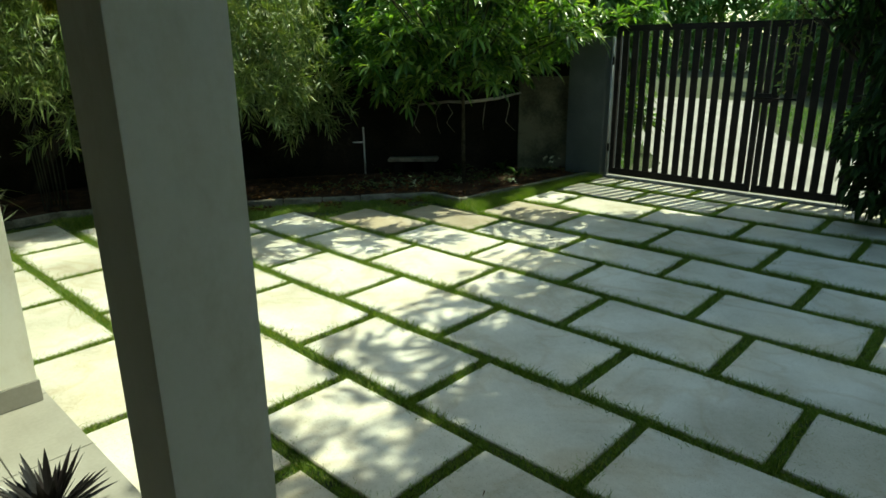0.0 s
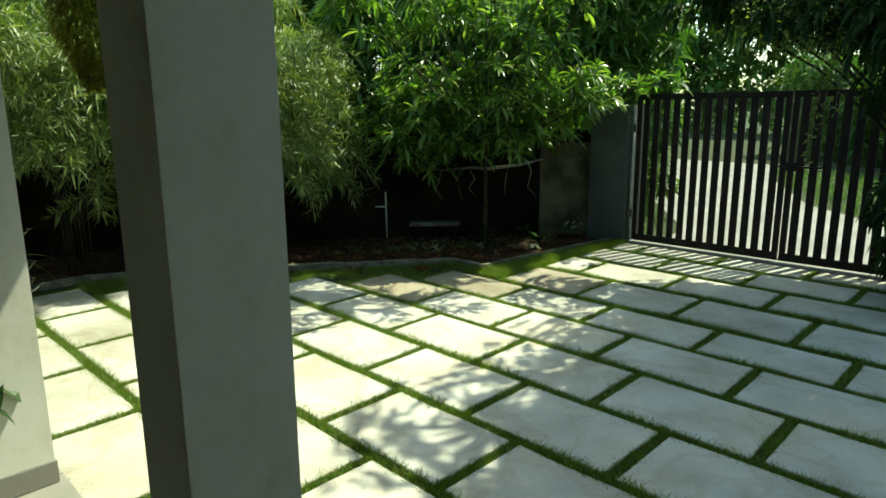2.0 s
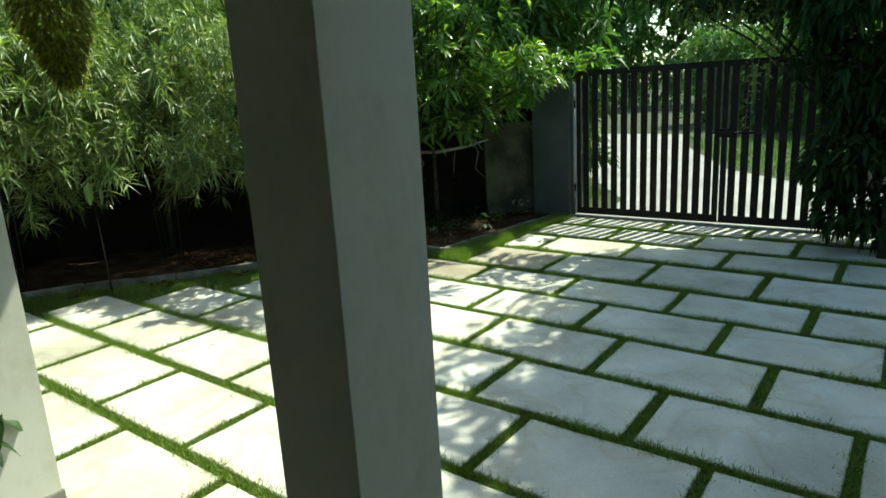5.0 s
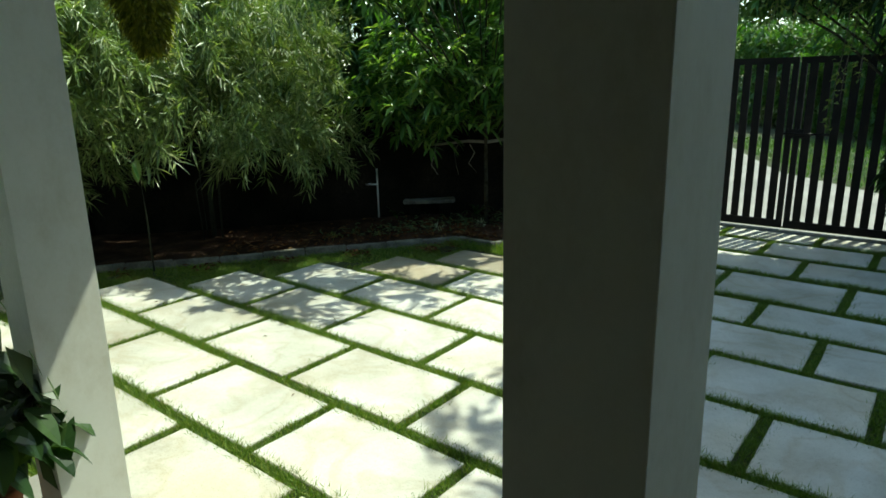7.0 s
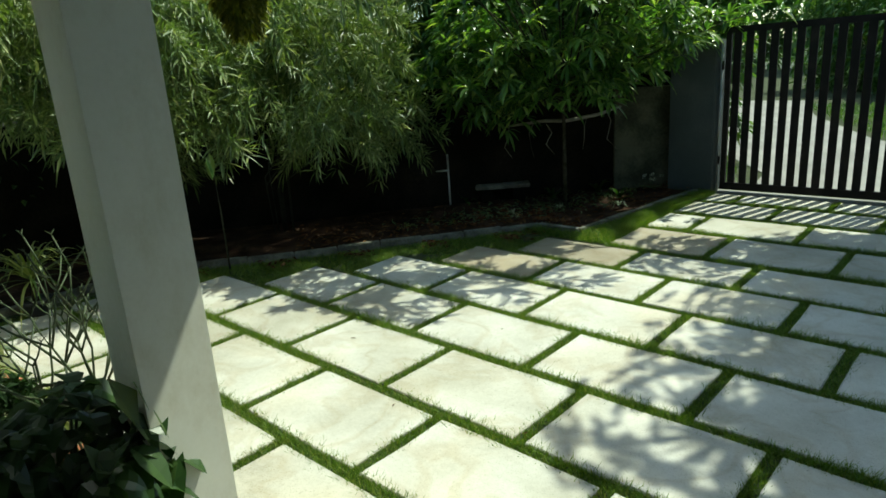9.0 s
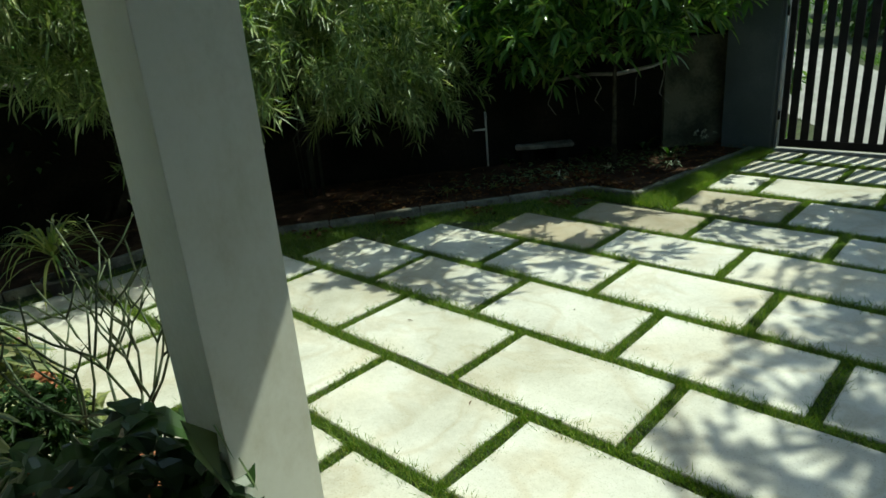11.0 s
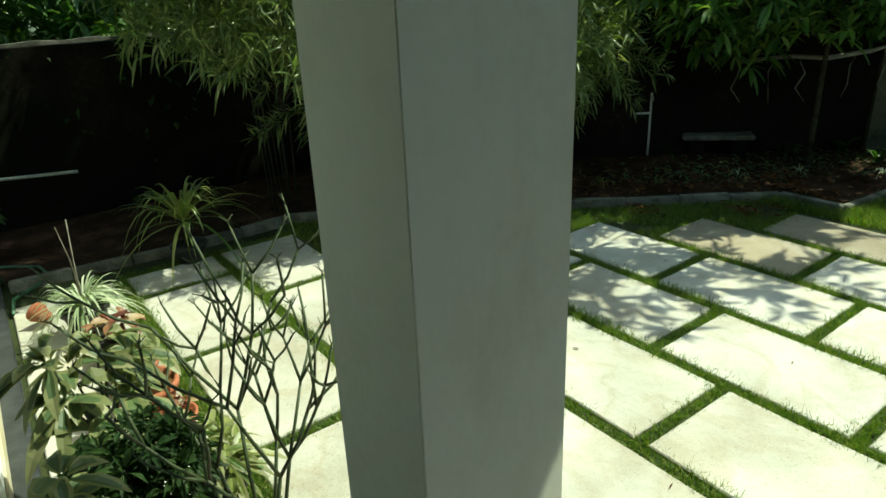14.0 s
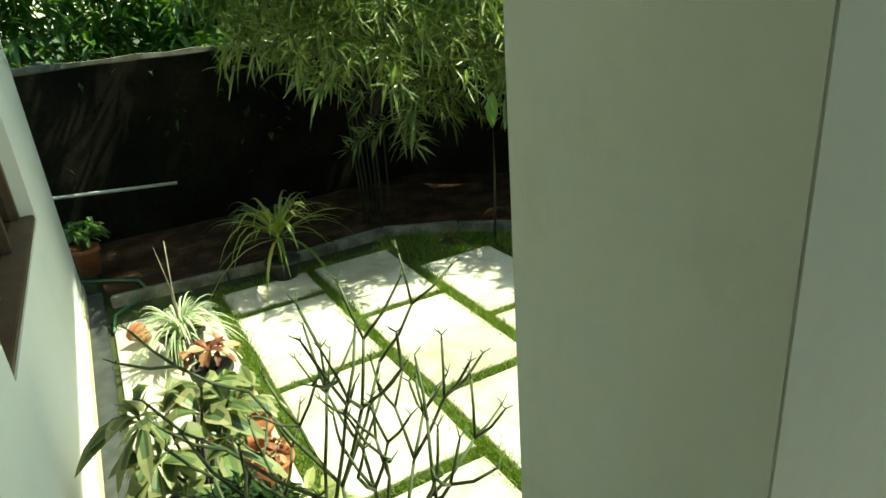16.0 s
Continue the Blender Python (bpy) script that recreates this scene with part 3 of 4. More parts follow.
# fallen leaves on the bed and on the grass edge
LITTER = leafy("dry leaf", [(0.0, (0.05, 0.018, 0.008)), (0.5, (0.11, 0.045, 0.018)), (1.0, (0.22, 0.12, 0.055))], 0.1, 0.9, 0.1)
lv = Leaves(77)
rl = random.Random(8)
for i in range(900):
    s = rl.random()
    k = rl.randrange(1, 6)
    a, b = Vector(EDGE[k - 1]), Vector(EDGE[k])
    e = a.lerp(b, s)
    inward = Vector((-0.77, 0.64))
    p = e + inward * (abs(rl.gauss(0, 0.45)) + 0.05)
    lv.leaf((p.x, p.y, 0.075 + rl.uniform(0, 0.02)), (rl.uniform(-1, 1), rl.uniform(-1, 1), rl.uniform(-.1, .25)), rl.uniform(0.04, 0.10), rl.uniform(0.012, 0.03), 0.2)
for cx, cy, n in ((-0.36, 0.34, 75), (-0.30, 0.62, 30), (-0.92, -0.22, 55), (-1.36, -0.85, 50), (-1.80, -1.48, 40), (-2.25, -2.05, 30)):
    for i in range(n):
        lv.leaf((cx + rl.gauss(0, 0.09), cy + rl.gauss(0, 0.06), 0.03), (rl.uniform(-1, 1), rl.uniform(-1, 1), rl.uniform(0, .3)), rl.uniform(0.04, 0.09), rl.uniform(0.012, 0.028), 0.2)
for i in range(40):
    lv.leaf((rl.uniform(-2.2, 5), rl.uniform(-3.7, 3.0), 0.02), (rl.uniform(-1, 1), rl.uniform(-1, 1), 0.05), rl.uniform(0.02, 0.05), rl.uniform(0.006, 0.014), 0.1)
litter = lv.done("fallen_leaves", LITTER, None)
tagged(litter, "scattered dry brown leaves on soil and grass", "leaves", kind="stuff")


# ---------------------------------------------------------------- grass in the joints
GRASS = leafy("grass blade", [(0.0, (0.07, 0.13, 0.018)), (0.5, (0.13, 0.21, 0.034)), (0.85, (0.20, 0.27, 0.05)), (1.0, (0.34, 0.32, 0.11))], 0.4, 0.6)
gv, gf = [], []
rg = random.Random(31)


def blade(x, y, h):
    a = rg.uniform(0, math.pi)
    w = rg.uniform(0.0016, 0.0034)
    dx, dy = math.cos(a) * w, math.sin(a) * w
    lx, ly = rg.gauss(0, 0.6) * h, rg.gauss(0, 0.6) * h
    i = len(gv)
    gv.extend(((x - dx, y - dy, 0), (x + dx, y + dy, 0), (x + lx, y + ly, h)))
    gf.append((i, i + 1, i + 2))


def grass_line(x0, y0, x1, y1, wide, per_m, lo=0.018, hi=0.045):
    n = int(math.hypot(x1 - x0, y1 - y0) * per_m)
    ln = max(1e-6, math.hypot(x1 - x0, y1 - y0))
    ux, uy = -(y1 - y0) / ln, (x1 - x0) / ln
    for k in range(n):
        s, o = rg.random(), rg.gauss(0, 0.42) * wide
        h = rg.uniform(lo, hi) * (0.75 + 0.5 * noise.noise(Vector((x0 + s * 7, y0 * 3 + s * 5, 1.3))))
        blade(x0 + (x1 - x0) * s + ux * o, y0 + (y1 - y0) * s + uy * o, h)


for j, (y1, y0) in ROW_Y.items():
    grass_line(START[j], y0, 4.6, y0, JOINT, 2000, 0.022, 0.062)
    first = math.floor((START[j] - ROW_X[j]) / PITCH) + 1
    for k in range(first, 20):
        x = ROW_X[j] + PITCH * k
        if START[j] + 0.12 < x < 4.6:
            grass_line(x, y0, x, y1, JOINT, 1700)
grass_line(-2.4, -3.855, 0.95, -3.855, JOINT, 1700)
# staircase edge and grass strips beside the kerb
for j in range(0, 7):
    grass_line(START[j] - 0.04, ROW_Y[j][0], START[j] - 0.04, ROW_Y[j][1], 0.10, 2200)


def kerb_x(y):
    """Where the bed's kerb runs at a given y."""
    for (xa, ya), (xb, yb) in zip(EDGE, EDGE[1:]):
        if min(ya, yb) <= y <= max(ya, yb) and abs(ya - yb) > 0.1:
            return xa + (xb - xa) * (y - ya) / (yb - ya)
    return EDGE[-1][0]


for j, (y1, y0) in ROW_Y.items():
    if j > 4:
        continue
    lush = j < 0
    wide = START[j] - kerb_x((y0 + y1) / 2)
    for k in range(int((y1 - y0) * wide * (34000 if lush else 11000))):
        y = rg.uniform(y0, y1)
        x = rg.uniform(kerb_x(y) + 0.03, START[j] + 0.01)
        if lush or noise.noise(Vector((x * 3.1, y * 3.1, 4.0))) > -0.22:
            blade(x, y, rg.uniform(0.04, 0.10) if lush else rg.uniform(0.02, 0.055))
me = bpy.data.meshes.new("grass")
me.from_pydata(gv, [], gf)
me.materials.append(GRASS)
tagged(new("grass", me), "short green grass growing in the paving joints", "grass", kind="stuff")


# ---------------------------------------------------------------- trees and hedges
STEM = mottled("green stick stem", [(0.3, (0.020, 0.035, 0.014)), (0.6, (0.035, 0.055, 0.02)), (0.9, (0.07, 0.085, 0.035))], 20, 90, 0.6, 0.2)
broad_tree("mango_tree", "small tree with long glossy leaves in the bed", (-0.52, 1.62, 0.02), 3.6,
           [(-.75, -.55, 1.70, .60, .55, .55), (-.15, -.70, 1.80, .60, .45, .45), (-1.1, .10, 2.1, .7, .6, .6), (.35, -.2, 1.95, .6, .5, .5), (.0, .5, 2.75, .6, .5, .4), (-.8, .2, 2.9, .5, .5, .35), (.75, .8, 2.05, .5, .6, .45),
            (.25, 1.2, 1.85, .5, .5, .45), (-.4, .9, 1.7, .8, .6, .5), (.6, .7, 3.1, .5, .5, .4), (-.5, .8, 3.3, .6, .5, .4), (.85, 1.35, 1.90, .35, .25, .25), (1.2, 1.4, 2.0, .4, .2, .22), (1.55, 1.45, 2.05, .25, .15, .15), (-.9, -.65, 1.20, .40, .38, .28), (-.55, -.95, 1.45, .35, .3, .3), (.05, -.5, 1.28, .38, .3, .25), (-.45, -.6, 1.12, .35, .3, .22), (.45, -.1, 1.35, .35, .35, .28), (.55, .6, 1.6, .4, .4, .3), (.95, .9, 1.75, .35, .35, .25), (.5, .1, 2.5, .6, .5, .4), (-1.15, -.75, 1.6, .4, .35, .35), (-1.3, .5, 1.5, .5, .5, .4), (-.1, .3, 1.6, .6, .5, .35), (-.25, -.35, 1.38, .5, .4, .3), (.3, .5, 1.45, .5, .5, .3), (-.8, .35, 1.35, .5, .5, .3), (-.35, 1.15, 1.35, .5, .4, .3), (.13, .45, 3.7, .4, .4, .25), (.65, .95, 3.75, .5, .45, .25), (1.4, 1.4, 3.7, .5, .45, .25), (-.5, -.25, 3.7, .4, .4, .25), (1.1, .8, 3.5, .4, .4, .22), (.3, -1.15, 2.65, .45, .3, .2), (-.55, -1.3, 2.6, .42, .3, .2), (1.0, -1.1, 3.1, .5, .36, .3), (.5, -1.35, 3.0, .5, .4, .32), (.0, -1.7, 3.0, .5, .38, .3), (1.35, -.5, 3.2, .5, .4, .3), (-.45, -1.6, 2.9, .45, .38, .3), (1.7, .0, 3.3, .4, .4, .25), (.45, -.75, 2.75, .5, .4, .3), (-.2, -1.1, 2.9, .5, .4, .3)], 350, (0.215, 0.046), LEAF_MANGO, 11, trunk_r=.024, per=11, droop=0.45, fork=0.33, up=0.9, full=True)


CULM = mottled("shaded culm", [(0.3, (0.008, 0.011, 0.005)), (0.6, (0.016, 0.02, 0.009)), (0.9, (0.04, 0.042, 0.02))], 20, 90, 0.7, 0.2)


def bamboo(at, label, culms, blobs, sprays, seed):
    """A drooping bamboo clump: arching culms, thin side branches, fans of narrow leaves."""
    r = random.Random(seed)
    tree = tagged(empty("bamboo_clump", *at), label, "bamboo", group="bamboo hedge")
    for k in range(culms):
        a = r.uniform(0, 2 * math.pi)
        b = Vector((math.cos(a), math.sin(a), 0)) * r.uniform(0.03, 0.16)
        c = Vector(blobs[k % len(blobs)][:3]) + Vector((r.uniform(-.3, .3), r.uniform(-.3, .3), r.uniform(0, .4)))
        part("culm", tube([b, b * 1.3 + Vector((0, 0, c.z * 0.45)), b.lerp(c, 0.55) + Vector((0, 0, c.z * 0.25)), c], [0.009, 0.008, 0.006, 0.003], 6), CULM, tree)
    lv = Leaves(seed + 5)
    for x, y, z, rx, ry, rz in blobs:
        for i in range(int(sprays * rx * ry * rz / 5)):
            p = rnd_way(r, -1, 1) * (r.random() ** 0.4)
            q = Vector((x + p.x * rx, y + p.y * ry, z + p.z * rz))
            out = (Vector((p.x, p.y, 0.0)).normalized() + Vector((r.uniform(-.7, .7), r.uniform(-.7, .7), r.uniform(-.45, .25)))).normalized()
            size = r.uniform(0.75, 1.1)
            for k in range(6):
                w = out + Vector((r.uniform(-.5, .5), r.uniform(-.5, .5), r.uniform(-.5, .4)))
                lv.whorl(q + out * 0.05 * k + Vector((0, 0, -0.006 * k * k)), w, r.randint(4, 7), 0.185 * size, 0.023 * size, 0.28, 0.75)
    lv.done("crown", LEAF_BAMBOO, tree)
    return tree


# Some high masses are added above the view to keep sun off the wall.
bamboo((-3.0, -2.35, 0.03), "drooping bamboo clump with pale narrow leaves", 9,
       [(.35, -.68, 1.75, .50, .45, .42), (.75, -.1, 1.60, .50, .55, .45), (.2, -.1, 2.3, .85, .9, .6), (.0, -.75, 2.35, .7, .55, .5), (.75, .6, 1.50, .5, .5, .5), (-.3, .3, 2.9, .8, .9, .6), (.45, .25, 1.12, .30, .38, .30), (.9, .2, 2.1, .5, .6, .45), (.45, -.35, 1.45, .35, .4, .35), (-.9, -.85, 2.6, .5, .6, .35), (-.9, -1.5, 2.95, .6, .6, .5), (-1.0, -2.1, 3.15, .6, .7, .5), (.35, .15, .85, .25, .3, .25), (-.85, .2, 2.5, .6, 1.1, .5), (-.9, 1.0, 2.2, .5, .9, .5), (-.4, .2, 1.7, .5, .8, .5), (.35, .75, 2.5, .6, .6, .5)], 1450, 51)
bamboo((-2.75, -0.75, 0.03), "drooping bamboo clump with dense narrow leaves", 9,
       [(.75, -.4, 1.5, .55, .6, .5), (.7, .4, 1.35, .6, .55, .55), (.3, -.3, 2.2, .85, .8, .6), (.6, .6, 2.1, .7, .7, .55), (-.2, .2, 2.9, .8, .9, .6), (1.0, .05, 1.2, .38, .4, .38), (.85, 1.0, 1.15, .45, .45, .45), (.3, 1.3, 1.4, .5, .5, .5), (.2, .7, 1.2, .6, .6, .4), (-.5, .8, 2.3, .7, .9, .6), (-.5, .3, 1.6, .6, .9, .5), (.9, .5, 2.5, .6, .6, .4)], 1450, 61)

broad_tree("shade_tree", "tall spreading tree that shades the paving", (6.3, 2.2, 0), 6.4,
           [(-2.55, 0.43, 4.70, 0.9, 1.1, 0.45), (-3.0, 0.3, 4.70, 0.9, 1.0, 0.17), (-2.15, -1.07, 4.80, 0.8, 1.0, 0.4), (-2.95, -1.07, 4.80, 0.8, 1.0, 0.17), (-1.55, -2.57, 5.10, 0.85, 1, 0.4), (-2.5, -2.4, 5.1, 0.7, 0.8, 0.10), (-1.33, -2.87, 5.40, 0.8, 0.8, 0.4), (-1.43, -0.57, 5.00, 1.3, 1.3, 0.6), (-1.23, -2.27, 5.30, 1.3, 1.2, 0.6), (-0.03, -0.37, 5.40, 1.3, 1.3, 0.7), 
            (-1.63, 1.23, 4.70, 1.3, 1, 0.55), (0.37, 1.43, 5.20, 1.3, 1.2, 0.7), (-3.23, 1.53, 4.00, 0.8, 0.6, 0.4), (-2.23, 2.53, 4.50, 1, 1, 0.6), (-0.63, 2.83, 5.00, 1.2, 1, 0.6), (-1.80, -2.95, 5.35, 0.62, 0.75, 0.45), (-1.93, -2.92, 5.30, 0.4, 0.6, 0.35)], 1800, (0.115, 0.040), LEAF_SHADE, 21, trunk_r=.16, per=10, droop=0.35)

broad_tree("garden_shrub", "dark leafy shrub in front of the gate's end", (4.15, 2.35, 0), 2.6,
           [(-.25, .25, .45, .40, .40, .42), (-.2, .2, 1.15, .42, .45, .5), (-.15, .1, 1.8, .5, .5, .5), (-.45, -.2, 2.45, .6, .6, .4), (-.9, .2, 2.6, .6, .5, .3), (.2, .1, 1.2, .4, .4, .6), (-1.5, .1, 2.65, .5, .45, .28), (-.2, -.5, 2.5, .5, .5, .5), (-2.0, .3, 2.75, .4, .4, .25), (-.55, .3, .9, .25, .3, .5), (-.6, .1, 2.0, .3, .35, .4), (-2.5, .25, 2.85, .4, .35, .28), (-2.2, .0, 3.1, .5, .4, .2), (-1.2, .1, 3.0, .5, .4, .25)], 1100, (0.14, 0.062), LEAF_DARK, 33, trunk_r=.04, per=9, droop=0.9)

# creeper with small pale leaves hanging before the gate
LEAF_VINE = leafy("creeper leaf", [(0.0, (0.08, 0.13, 0.03)), (0.6, (0.15, 0.20, 0.05)), (1.0, (0.28, 0.30, 0.08))], 0.4, 0.45)
vine = tagged(empty("hanging_creeper", 2.95, 2.25, 0), "creeper with small yellow-green leaves hanging from a branch", "creeper")
lv = Leaves(91)
for x, y, z0, z1 in ((0, 0, 2.7, 1.25), (.06, .05, 2.7, 1.5), (-.25, .1, 2.65, 2.05), (-.6, .0, 2.5, 2.15), (.2, -.1, 2.75, 1.7), (-.4, .05, 2.7, 2.2), (.35, .1, 2.8, 1.9)):
    pts = [(x + 0.03 * math.sin(5 * s), y, z0 + (z1 - z0) * s) for s in (0, .25, .5, .75, 1)]
    part("stem", tube(pts, [0.004] * 5, 5), BARK, vine)
    for k in range(int((z0 - z1) * 55)):
        s = rl.random()
        lv.leaf((x + 0.03 * math.sin(5 * s) + rl.gauss(0, .02), y + rl.gauss(0, .02), z0 + (z1 - z0) * s), rnd_way(rl, -.8, .3), rl.uniform(.04, .075), rl.uniform(.025, .045), .3)
for k in range(500):
    lv.leaf((rl.gauss(-.25, .3), rl.gauss(0, .15), rl.gauss(2.5, .18)), rnd_way(rl, -.8, .3), rl.uniform(.04, .075), rl.uniform(.025, .045), .3)
lv.done("foliage", LEAF_VINE, vine)


def hedge(name, label, x0, y0, x1, y1, z0, z1, depth, n, leaf, mat, seed):
    """A bank of foliage outside the garden."""
    r = random.Random(seed)
    lv = Leaves(seed)
    for i in range(n):
        s = r.random()
        x, y = x0 + (x1 - x0) * s, y0 + (y1 - y0) * s
        top = z0 + (z1 - z0) * (0.72 + 0.45 * noise.noise(Vector((x * 0.55, y * 0.55, seed))))
        lump = 0.5 + 0.6 * noise.noise(Vector((x * 0.9, y * 0.9, seed + 7.0)))
        ln = math.hypot(x1 - x0, y1 - y0)
        nx, ny = -(y1 - y0) / ln, (x1 - x0) / ln
        o = (r.random() ** 0.6 - 0.5) * depth * (0.6 + lump)
        z = z0 + (top - z0) * r.random() ** 0.8
        lv.whorl((x + nx * o, y + ny * o, z), rnd_way(r, 0, 1), r.randint(6, 10), leaf[0], leaf[1], 0.6)
    ob = lv.done(name, mat, None)
    return tagged(ob, label, "foliage", kind="stuff")


hedge("far_hedge", "bright green trees beyond the boundary wall", -0.6, 6.2, -6.2, 0.2, 0.3, 6.6, 2.0, 8500, (0.28, 0.08), LEAF_FAR, 201)
hedge("far_hedge", "bright green trees beyond the boundary wall", -6.2, 0.2, -7.2, -8.0, 0.3, 5.0, 1.8, 4200, (0.24, 0.07), LEAF_FAR, 202)
hedge("far_hedge", "overgrown trees lining the lane", -2.2, 7.0, -9.0, 19.0, 0.0, 7.6, 2.4, 5200, (0.34, 0.10), LEAF_FAR, 203)
hedge("far_hedge", "overgrown trees across the lane", 9.0, 9.5, -2.0, 22.0, 0.0, 4.2, 3.0, 3800, (0.36, 0.10), LEAF_FAR, 204)
hedge("far_hedge", "woods at the lane's end", -24.0, 36.0, 10.0, 38.0, 0.0, 13.0, 4.0, 3600, (0.8, 0.3), LEAF_FAR, 205)
hedge("far_hedge", "trees behind the side wall", 12.5, -9.0, 12.5, 9.0, 0.3, 6.0, 2.0, 1200, (0.4, 0.13), LEAF_FAR, 207)
# rough grass and weeds on the verge
gv2 = Leaves(300)
for i in range(14000):
    x, y = rl.uniform(-1.0, 8.5), rl.uniform(6.5, 14)
    if x < 3.2 - (y - 6.3) * 0.9 or x < 1.6 - (y - 8.0) * 0.45:
        continue
    gv2.leaf((x, y, 0), (rl.gauss(0, .4), rl.gauss(0, .4), 1), rl.uniform(.12, .4), rl.uniform(.01, .025), .5)
for i in range(2500):
    s = rl.random()
    gv2.leaf((1.0 - 2.3 * s - rl.random() * 1.2 + (0.0 if s > .2 else -.3), 3.75 + 3.6 * s + rl.gauss(0, .2), 0), (rl.gauss(0, .4), rl.gauss(0, .4), 1), rl.uniform(.08, .3), rl.uniform(.008, .02), .5)
tagged(gv2.done("verge_grass", LEAF_FAR, None), "rough green grass on the verge of the lane", "grass", kind="stuff")

# creeper leaves on the boundary wall
lv = Leaves(411)
for i in range(60):
    s = rl.random() ** 0.8
    y = -1.6 - 3.0 * s
    x = -4.07 - 0.02 * s
    z = rl.uniform(0.2, 1.5)
    if noise.noise(Vector((y * 1.7, z * 1.7, 3.0))) < -0.05:
        continue
    lv.leaf((x, y, z), (0.5, rl.gauss(0, .6), rl.uniform(-.9, .1)), rl.uniform(.05, .12), rl.uniform(.03, .07), .4)
tagged(lv.done("wall_creeper", LEAF_DARK, None), "dark creeper clinging to the boundary wall", "creeper", kind="stuff")

# ---------------------------------------------------------------- things in the bed
TERRA = mottled("terracotta", [(0.3, (0.26, 0.075, 0.035)), (0.6, (0.36, 0.115, 0.055)), (0.9, (0.46, 0.20, 0.11))], 12, 80, 0.85, 0.25)
BLACKPOT = mottled("black plastic", [(0.3, (0.010, 0.010, 0.010)), (0.8, (0.025, 0.025, 0.025))], 8, 60, 0.5, 0.1)
CREAM = leafy("cream leaf edge", [(0.0, (0.17, 0.19, 0.08)), (0.6, (0.24, 0.25, 0.12)), (1.0, (0.34, 0.33, 0.19))], 0.3, 0.45)
GREEN_MID = leafy("grey green leaf", [(0.0, (0.06, 0.10, 0.04)), (0.6, (0.10, 0.15, 0.06)), (1.0, (0.16, 0.20, 0.08))], 0.2, 0.45)
PALE = leafy("pale striped leaf", [(0.0, (0.24, 0.32, 0.17)), (0.5, (0.42, 0.48, 0.32)), (1.0, (0.62, 0.65, 0.50))], 0.15, 0.45)
STRIPED = leafy("yellow green strap leaf", [(0.0, (0.07, 0.13, 0.03)), (0.5, (0.18, 0.23, 0.06)), (1.0, (0.34, 0.35, 0.13))], 0.3, 0.4)
REDLEAF = leafy("red leaf", [(0.0, (0.09, 0.025, 0.018)), (0.5, (0.20, 0.06, 0.035)), (0.8, (0.30, 0.16, 0.09)), (1.0, (0.45, 0.36, 0.2))], 0.25, 0.5)
YELLOWGREEN = leafy("yellow green leaflet", [(0.0, (0.10, 0.12, 0.02)), (0.6, (0.20, 0.21, 0.04)), (1.0, (0.34, 0.32, 0.08))], 0.4, 0.5)
BLACKLEAF = leafy("blackish leaf", [(0.0, (0.006, 0.006, 0.006)), (1.0, (0.018, 0.014, 0.016))], 0.05, 0.4)
HOSE = mottled("green hose", [(0.3, (0.03, 0.10, 0.05)), (0.8, (0.06, 0.16, 0.08))], 10, 60, 0.4, 0.05)


def pot(thing, r, h, mat, z=0.0):
    """A flower pot with a rolled rim and soil inside, as parts of the plant in it."""
    p = part("pot", lathe([(r * 0.68, z), (r * 0.95, z + h * 0.82), (r * 1.06, z + h * 0.83), (r * 1.08, z + h), (r * 0.94, z + h), (r * 0.90, z + h * 0.9)], 22), mat, thing)
    part("potting_soil", lathe([(r * 0.5, z + h * 0.84), (r * 0.89, z + h * 0.86), (r * 0.3, z + h * 0.90)], 16), SOIL, p, "dark potting soil")
    return p


def strap_plant(name, label, at, pot_r, pot_h, pot_mat, n, length, width, mat, seed, crown=0.0, lift=0.9, droop=1.0, cat="plant", singly=False):
    r = random.Random(seed)
    t = tagged(empty(name, *at), label, cat)
    if pot_h:
        pot(t, pot_r, pot_h, pot_mat)
    z = pot_h + crown
    if crown > 0.05:
        part("stem", tube([(0, 0, pot_h * 0.8), (0.01, 0.0, pot_h + crown * 0.6), (0, 0, z)], [0.03, 0.026, 0.02], 9), DARKBARK, t)
    lv = Leaves(seed)
    for k in range(n):
        a = k * 2.39996 + r.uniform(-.3, .3)
        e = r.uniform(0.05, 1.0) * lift
        lv.strap((0.012 * math.cos(a), 0.012 * math.sin(a), z - 0.02 + 0.03 * e), (math.cos(a), math.sin(a), e * 1.6), length * r.uniform(0.7, 1.15), width * r.uniform(.8, 1.15), droop * r.uniform(0.7, 1.3), 6)
    if singly:
        each_leaf(lv, "leaf", mat, t)
    else:
        lv.done("leaves", mat, t)
    return t


# small tufts along the kerb
for k, (x, y) in enumerate(((-1.20, 0.42), (-0.84, 1.05), (-0.24, 2.62), (-0.55, 1.55), (-1.55, 0.05), (-0.02, 1.95), (-0.30, 3.05))):
    strap_plant("bed_tuft", "small tuft of pale strap leaves in the bed", (x, y, 0.06), 0, 0, None, 16, 0.16 + 0.03 * (k % 3), 0.010, PALE if k % 2 else STRIPED, 500 + k, 0.0, 1.0, 1.0)
lv = Leaves(611)
for i in range(650):
    s = rl.random()
    x, y = -0.2 - 1.2 * s + rl.gauss(0, .25), 2.6 - 2.3 * s + rl.gauss(0, .25)
    if x < -0.1 and y < 0.93 * x + 3.45 and y > 0.93 * x + 1.5:
        lv.leaf((x, y, 0.05), rnd_way(rl, .2, 1.2), rl.uniform(.05, .14), rl.uniform(.012, .03), .5)
tagged(lv.done("bed_weeds", GREEN_MID, None), "low weeds scattered over the bed", "weeds", kind="stuff")

